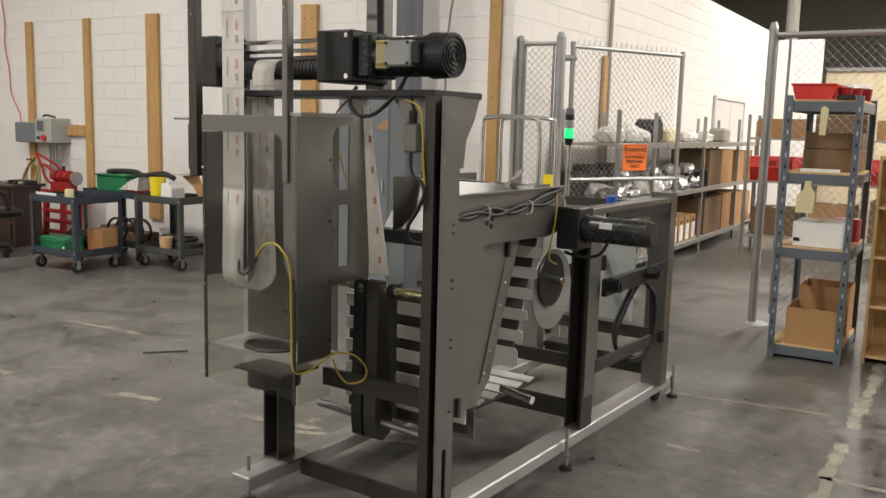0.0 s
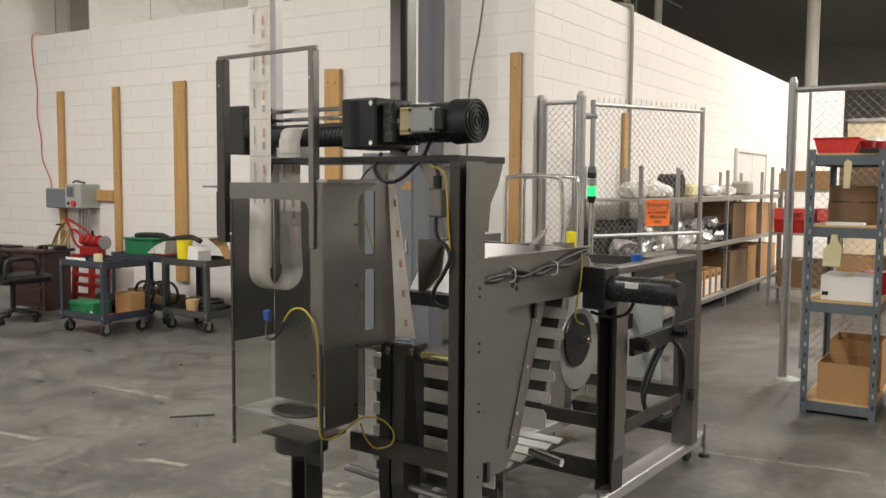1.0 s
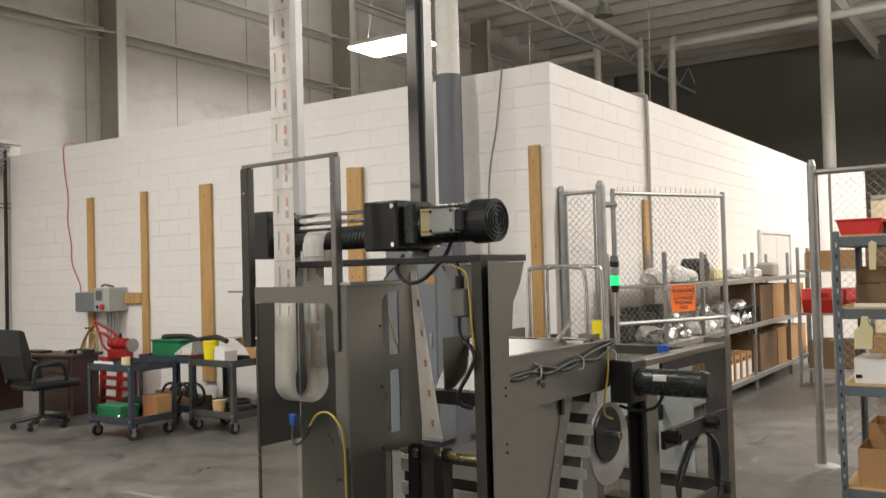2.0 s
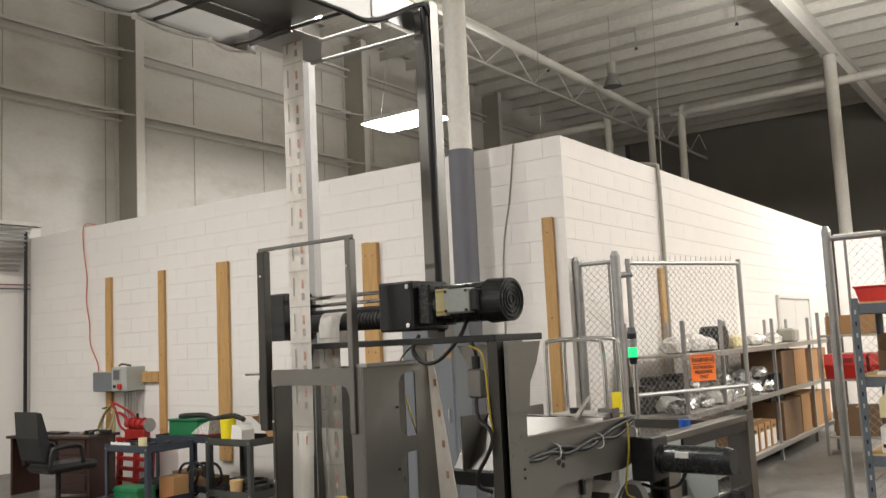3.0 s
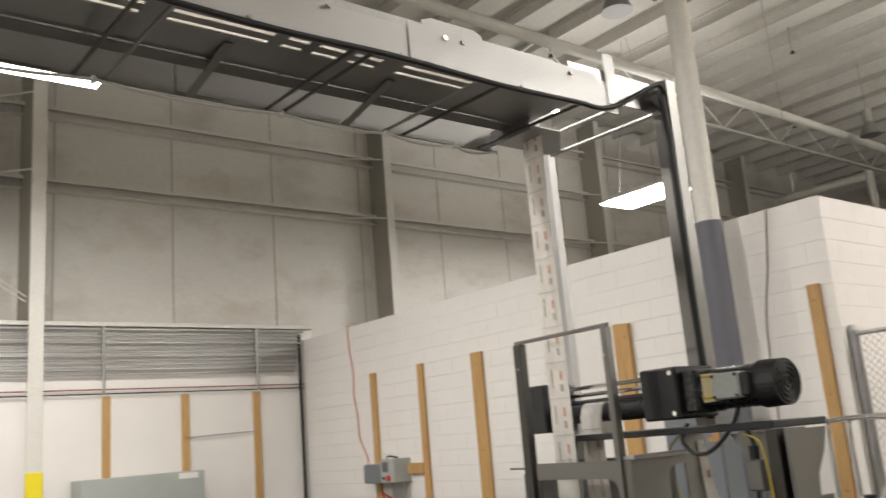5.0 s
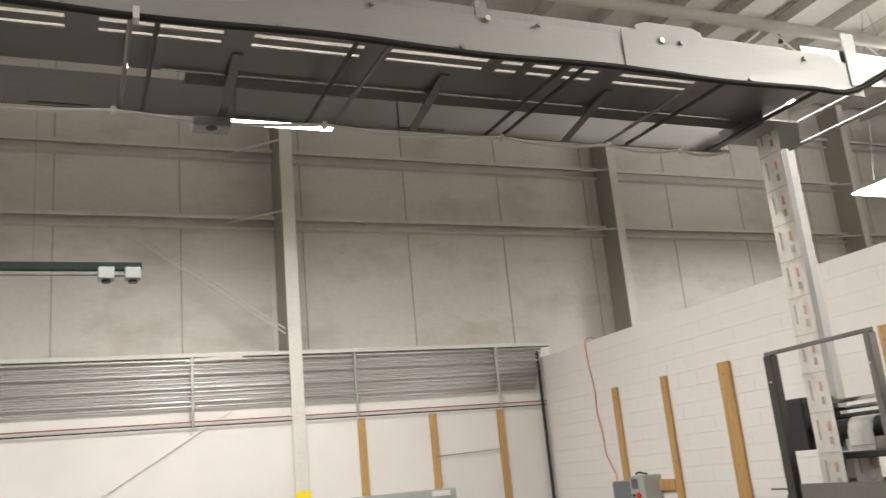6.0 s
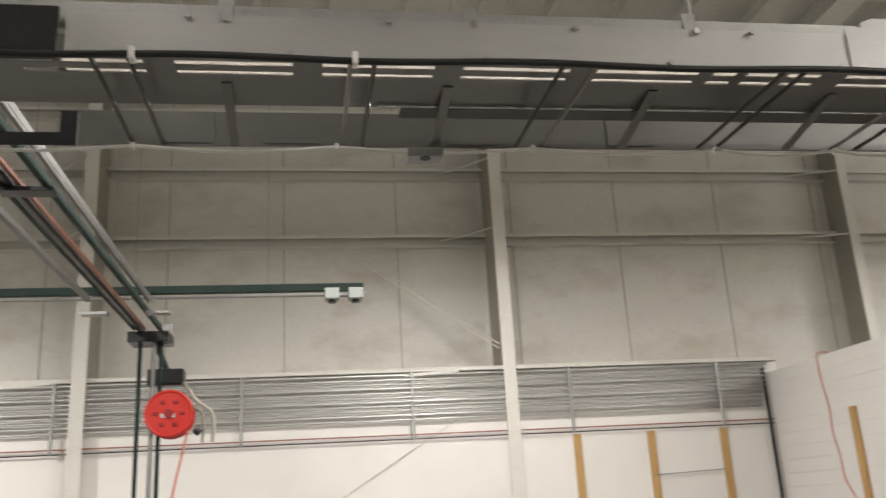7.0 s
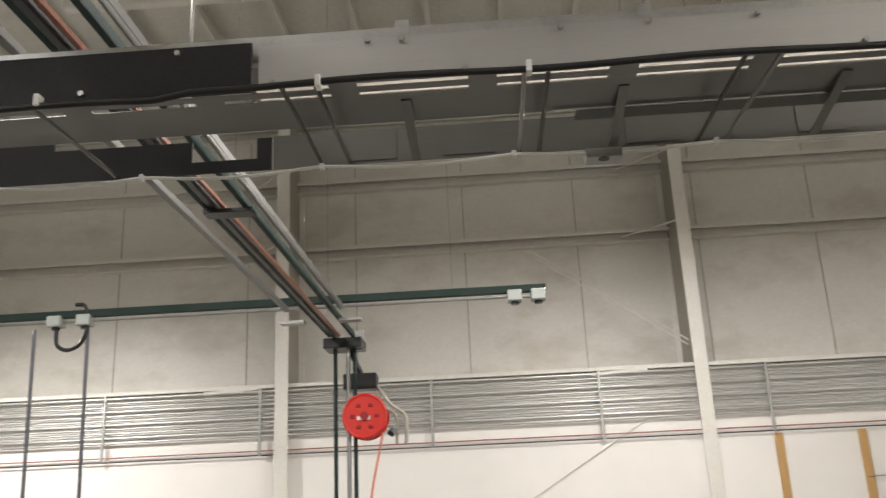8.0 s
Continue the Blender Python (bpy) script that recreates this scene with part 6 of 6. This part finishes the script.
for i in range(4):
    simple("dark_part", "dark machine part on the rack shelf", "part", box(-3.6, -3.2, 8.4 + 0.3 * i, 8.65 + 0.3 * i, 0.202, 0.42 + 0.06 * (i % 2), 0.02), DARKSTEEL, (-3.4, 8.5 + 0.3 * i, 0.202), group="parts on the rack")
    simple("dark_part", "dark machine part on the rack shelf", "part", box(-3.7, -3.5, 8.4 + 0.3 * i, 8.65 + 0.3 * i, 0.872, 1.15 + 0.08 * (i % 2), 0.02), DARKSTEEL, (-3.6, 8.5 + 0.3 * i, 0.872), group="parts on the rack")

r2 = thing("bin_rack", "steel rack with red bins and brown cartons", "rack", (-1, 12.4, 0), "racks in the cage")
for x in (-2.65, -1.2, 0.3, 1.8):
    for y in (12.2, 12.8):
        part("upright", box(x - 0.02, x + 0.02, y - 0.02, y + 0.02, 0, 1.85, 0.003), GALV, r2)
for z in (0.25, 0.98, 1.55):
    part("shelf", box(-2.65, 1.8, 12.2, 12.8, z - 0.03, z, 0.003), STEEL_DIM, r2)
for i in range(8):
    x = -2.6 + 0.54 * i
    rb = thing("red_bin", "red plastic storage bin on the rack", "bin", (x + 0.25, 12.4, 0.98), "red bins")
    part("body", slab([(12.2, 0.982), (12.78, 0.982), (12.78, 1.30), (12.14, 1.30), (12.12, 1.16)], "x", x, x + 0.5), RED, rb)
    part("label_holder", box(x + 0.15, x + 0.35, 12.105, 12.118, 1.19, 1.25), DARKRED, rb)
for i in range(6):
    x = -2.55 + 0.72 * i
    carton(x, x + 0.6, 12.22, 12.75, 1.552, 1.80 + 0.06 * (i % 2), DARKKRAFT if i % 2 else KRAFT, "brown carton on the bin rack")
    carton(x, x + 0.55, 12.22, 12.75, 0.252, 0.62 + 0.08 * (i % 3), KRAFT if i % 2 else DARKKRAFT, "brown carton low on the bin rack")

# ---- boltless shelf by the fence ----
sh = thing("shelf_unit", "blue-grey boltless shelf unit with slotted posts and pale boards", "shelf", (-0.9, 7.0, 0))
X0, X1, Y0, Y1S = -1.18, -0.69, 6.53, 7.45
for x in (X0, X1):
    for y in (Y0, Y1S):
        sx, sy = (1 if x == X0 else -1), (1 if y == Y0 else -1)
        q = box(x, x + sx * 0.045, y, y + sy * 0.004, 0, 1.87)
        box(x, x + sx * 0.004, y + sy * 0.0045, y + sy * 0.045, 0, 1.87, bm=q)
        po = part("post", q, BLUEGREY, sh)
        for i in range(22):
            part("slot", box(x + sx * 0.016, x + sx * 0.028, y - sy * 0.0015, y - sy * 0.0002, 0.08 + 0.08 * i, 0.11 + 0.08 * i), PLATEGREY if i % 2 else BLACK, po)
for z in (0.06, 0.77, 1.30, 1.80):
    for y in (Y0 + 0.006, Y1S - 0.03):
        part("beam", box(X0 + 0.005, X1 - 0.005, y, y + 0.024, z - 0.04, z + 0.03, 0.003), BLUEGREY, sh)
    for x in (X0 + 0.006, X1 - 0.03):
        part("beam", box(x, x + 0.024, Y0 + 0.031, Y1S - 0.031, z - 0.04, z + 0.03, 0.003), BLUEGREY, sh)
    part("board", box(X0 + 0.01, X1 - 0.01, Y0 + 0.01, Y1S - 0.01, z + 0.0305, z + 0.043), PLY, sh)
carton(-1.075, -0.73, 6.57, 6.98, 0.104, 0.37, KRAFT, "open brown cardboard box on the bottom shelf", True, "boxes on the shelf")
carton(-1.07, -0.72, 7.02, 7.40, 0.104, 0.47, KRAFT, "taller open brown cardboard box on the bottom shelf", True, "boxes on the shelf")
wb = carton(-1.08, -0.74, 6.58, 6.95, 0.814, 0.99, WHITE, "white cardboard box on the middle shelf", False, "boxes on the shelf")
part("print_mark", box(-1.07, -1.03, 6.575, 6.579, 0.85, 0.875), BLACK, wb)
simple("red_bottle_bag", "dark red plastic tub in a clear bag", "tub", cyl((-0.8, 7.2, 0.814), (-0.8, 7.2, 0.98), 0.1, 18), DARKRED, (-0.8, 7.2, 0.814))
for i in range(2):
    carton(-1.08, -0.72, 6.75 + 0.3 * i, 7.03 + 0.3 * i, 1.344, 1.50, DARKKRAFT, "stacked dark brown flat cartons", False, "boxes on the shelf")
    carton(-1.07, -0.73, 6.76 + 0.3 * i, 7.02 + 0.3 * i, 1.503, 1.62, DARKKRAFT, "stacked dark brown flat cartons", False, "boxes on the shelf")
simple("paper_stack", "thin stack of white papers on the shelf", "paper", box(-1.06, -0.82, 6.56, 6.72, 1.344, 1.362), WHITE, (-0.95, 6.65, 1.344))
simple("jug", "tan plastic jug hung below the shelf", "jug", slab([(-1.06, 1.06), (-0.95, 1.06), (-0.94, 1.20), (-0.97, 1.24), (-0.97, 1.28), (-1.01, 1.28), (-1.02, 1.22), (-1.06, 1.18)], "y", 6.50, 6.56), LABEL, (-1.0, 6.53, 1.06))
simple("paper_tag", "cream paper tag hanging from the top shelf", "tag", slab([(-0.95, 1.60), (-0.91, 1.60), (-0.90, 1.78), (-0.93, 1.80), (-0.95, 1.78)], "y", 6.512, 6.514), LABEL, (-0.93, 6.51, 1.6))
rb = thing("red_bin", "long red plastic bin on top of the shelf unit", "bin", (-1.0, 6.75, 1.844), "red bins")
part("body", slab([(-1.16, 1.95), (-1.13, 1.845), (-0.90, 1.845), (-0.87, 1.95)], "y", 6.56, 7.0), RED, rb)
part("rim", box(-1.165, -0.865, 6.55, 7.01, 1.94, 1.953, 0.003), RED, rb)
for i in range(3):
    rb = thing("red_tub", "small dark red plastic tub on the shelf top", "tub", (-0.84 + 0.05 * i, 6.72 + 0.1 * i, 1.844), "red bins")
    part("body", cyl((-0.83 + 0.05 * i, 6.70 + 0.12 * i, 1.844), (-0.83 + 0.05 * i, 6.70 + 0.12 * i, 1.93), 0.04, 14, 0.05), DARKRED, rb)
bag(-0.82, 7.15, 1.845, 0.14, CLEARBAG, "clear bag of bottles on top of the shelf unit")
simple("black_tray", "small black tray on the shelf edge", "tray", box(-0.86, -0.74, 6.52, 6.6, 1.844, 1.874, 0.004), BLACK, (-0.8, 6.56, 1.844))
ph = thing("pigeonhole_shelf", "raw plywood pigeonhole shelf standing on the floor", "shelf", (-0.2, 6.95, 0))
for x in (-0.575, 0.1):
    part("side_board", box(x, x + 0.02, 6.72, 7.15, 0.0, 1.47, 0.002), PLY, ph)
for z in (0.04, 0.40, 0.75, 1.10, 1.44):
    part("shelf_board", box(-0.554, 0.099, 6.725, 7.15, z, z + 0.02, 0.002), PLY, ph)
part("back_board", box(-0.554, 0.099, 7.152, 7.16, 0.0, 1.47), PLY, ph)

# ---- grey cabinet by the outer wall ----
cb = thing("grey_cabinet", "low grey steel cabinet against the outer wall", "cabinet", (-12.9, 4.5, 0))
part("body", box(-13.34, -12.85, 3.62, 5.4, 0.05, 1.62, 0.01), PLATEGREY, cb)
part("top_label", box(-12.849, -12.845, 5.0, 5.3, 1.52, 1.60), WHITE, cb)
part("plinth", box(-13.32, -12.88, 3.65, 5.37, 0, 0.05), BLACK, cb)


# ---- worn paint and marks on the floor ----
def floor_mark(x0, y0, x1, y1, w, n, seed):
    r = random.Random(seed)
    a, c = Vector((x0, y0, 0)), Vector((x1, y1, 0))
    d = (c - a)
    side = Vector((-d.y, d.x, 0)).normalized()
    bmq = bmesh.new()
    t = 0.0
    while t < 1:
        ln = r.uniform(0.3, 1.0) / n
        if r.random() < 0.75:
            for k in range(3):
                u0, u1 = t + ln * k / 3, t + ln * (k + 1) / 3
                pts = [a + d * u0 + side * w * r.uniform(-0.5, -0.15), a + d * u1 + side * w * r.uniform(-0.5, -0.15), a + d * u1 + side * w * r.uniform(0.1, 0.5), a + d * u0 + side * w * r.uniform(0.1, 0.5)]
                vv = [bmq.verts.new(p + Vector((0, 0, 0.002))) for p in pts]
                bmq.faces.new(vv)
        t += ln
    m = structure("floor_mark", bmq, FADEDPAINT, "worn remains of a painted floor line", "floor marking")


for i, q in enumerate(((-1.5, 4.30, 1.2, 4.28, 0.06, 9), (-1.65, 6.8, -1.48, 7.55, 0.08, 3), (-0.47, 3.3, -0.44, 7.0, 0.11, 9), (-5.4, 3.05, -2.9, 3.42, 0.07, 8), (-2.95, 3.5, -2.75, 4.1, 0.09, 4), (-1.5, 5.2, 0.8, 5.5, 0.05, 8), (-6.2, 4.2, -5.2, 4.25, 0.08, 4), (-3.0, 3.3, -2.2, 3.6, 0.06, 5))):
    floor_mark(*q, seed=i)
st = thing("loose_stick", "thin dark stick lying on the floor", "stick", (-4.6, 4.2, 0))
e = cyl((-4.75, 3.9, 0.006), (-4.55, 4.12, 0.006), 0.006, 6)
part("stick", e, DARKSTEEL, st)


# ---- wall blocks, last ----
def block_wall(name, label, along, face, start, end, near):
    """Courses of painted blocks on the core; those nearest the corner are parts."""
    wall = thing(name, label, "wall", (0, 0, 0), kind="structure")
    L, H, g = 0.4064, 0.2032, 0.0022

    def block(length):
        h = length / 2 - 0.0004
        q = box(-h, h, -0.005, 0.0, 0, H - g)
        for v in q.verts:
            if v.co.y < -0.002:
                v.co.x *= (h - 0.0005) / h
                v.co.z = 0.0016 if v.co.z < 0.1 else H - g - 0.0016
        return q
    full, half = bpy.data.meshes.new("block"), bpy.data.meshes.new("block_half")
    for me, ln in ((full, L), (half, L / 2)):
        q = block(ln)
        bmesh.ops.recalc_face_normals(q, faces=q.faces)
        q.to_mesh(me)
        q.free()
        me.materials.append(BLOCK)
    rest = bmesh.new()
    count = 0
    turn = 0 if along == "x" else 90
    total = end - start
    cols = []
    for c in range(18):
        u = 0.0
        first = c % 2
        while u < total - 0.01:
            ln = L / 2 if (first and u == 0) else min(L, total - u)
            cols.append((u, ln, c))
            u += ln
    cols.sort()
    for u, ln, c in cols:
        mid = u + ln / 2
        m = pose(end - mid, face, c * H + g / 2) if along == "x" else pose(face, start + mid, c * H + g / 2, 0, 0, 90)
        me = full if abs(ln - L) < 1e-4 else half if abs(ln - L / 2) < 1e-4 else None
        if me is not None and count < near:
            o = new("block", me)
            o.parent = wall
            o.matrix_basis = m
            count += 1
        else:
            q = block(ln)
            bmesh.ops.transform(q, matrix=m, verts=q.verts)
            join(rest, q)
    r = part("far_blocks", rest, BLOCK, wall)
    r["kind"] = "stuff"
    return wall


block_wall("wall_block_front", "white painted concrete block wall", "x", YA + 0.0095, XM, XB, 300)
block_wall("wall_block_side", "white painted concrete block wall", "y", XB - 0.0095, YA + 0.012, 19.5, 300)


# ---- lamps of the hall ----
def high_bay_lamp(x, y, z, along="y", size=1.35, power=LAMP_POWER, up_share=0.5, wide=0.34):
    lamp = thing("high_bay_lamp", "lit fluorescent high-bay lamp hanging from the roof", "lamp", (x, y, z), "high-bay lamps")
    hx, hy = (wide / 2, size / 2) if along == "y" else (size / 2, wide / 2)
    part("housing", slab([(-hx + x, z + 0.02), (-hx * 0.6 + x, z + 0.09), (hx * 0.6 + x, z + 0.09), (hx + x, z + 0.02)], "y", y - hy, y + hy), WHITE, lamp)
    part("diffuser", box(x - hx * 0.95, x + hx * 0.95, y - hy * 0.98, y + hy * 0.98, z - 0.02, z + 0.018, 0.01), LAMPGLOW, lamp, "glowing diffuser")
    for s in (-0.8, 0.8):
        part("chain", cyl((x + (0 if along == "y" else s * hx), y + (s * hy if along == "y" else 0), z + 0.09), (x, y + (s * hy * 0.4 if along == "y" else 0), ROOF + 0.25), 0.006, 5), GALV, lamp)
    data = bpy.data.lights.new("lamp_light", "AREA")
    data.shape, data.size, data.size_y = "RECTANGLE", 2 * hx, 2 * hy
    data.energy, data.color = power, LAMP_COLOUR
    li = new("lamp_light", data)
    li.parent = lamp
    li.matrix_basis = pose(0, 0, -0.04)
    up = bpy.data.lights.new("up_light", "AREA")
    up.shape, up.size, up.size_y = "RECTANGLE", 2 * hx, 2 * hy
    up.energy, up.color = power * up_share, LAMP_COLOUR
    lu = new("up_light", up)
    lu.parent = lamp
    lu.matrix_basis = pose(0, 0, 0.12, 180)


high_bay_lamp(-10.1, 13.2, 6.0, "x", 1.55, up_share=0.25, wide=0.9)
high_bay_lamp(-9.45, 2.17, 6.03, power=0.78 * LAMP_POWER, up_share=0.05, wide=0.42)
# Out of view from here on; added to brighten walls, floor and roof.
high_bay_lamp(-9.9, -7.6, 5.5, power=1.45 * LAMP_POWER, up_share=0.05)
for x, y, p in ((-3.2, -5.0, 0.95), (-4.6, 1.2, 0.9), (4.5, -5.0, 1.1), (3.6, 9.2, 1.15), (6.8, 11.0, 2.0), (6.0, 17.0, 1.7), (-1.6, 17.0, 0.9), (4.0, 26.5, 1.2)):
    high_bay_lamp(x, y, 6.6, power=p * LAMP_POWER, up_share=0.9 if x > 3 else 0.25 if y < 5 else 2.2)


def motions():
    z0 = 0.89
    rows = [(0.0, 0.867), (0.1, 0.83), (0.2, 0.816), (0.3, 0.818), (0.4, 0.828), (0.5, 0.848), (0.6, 0.891), (0.7, 0.941), (0.8, 1.005), (0.9, 1.07), (1.0, 1.148), (1.2, 1.205), (1.4, 1.165), (1.7, 1.14),
            (2.3, 1.07), (2.8, 0.985), (3.2, 0.85), (3.5, 0.82), (3.9, 0.92), (4.2, 1.10), (4.6, 1.20), (5.2, 1.14), (6.2, 0.98), (6.7, 0.82), (7.2, 0.90), (7.6, 1.15), (8.0, 1.18)]
    walk(film_loop, [(t, pose(XF, 2.74, 0.9 + z - z0)) for t, z in rows])


motions()
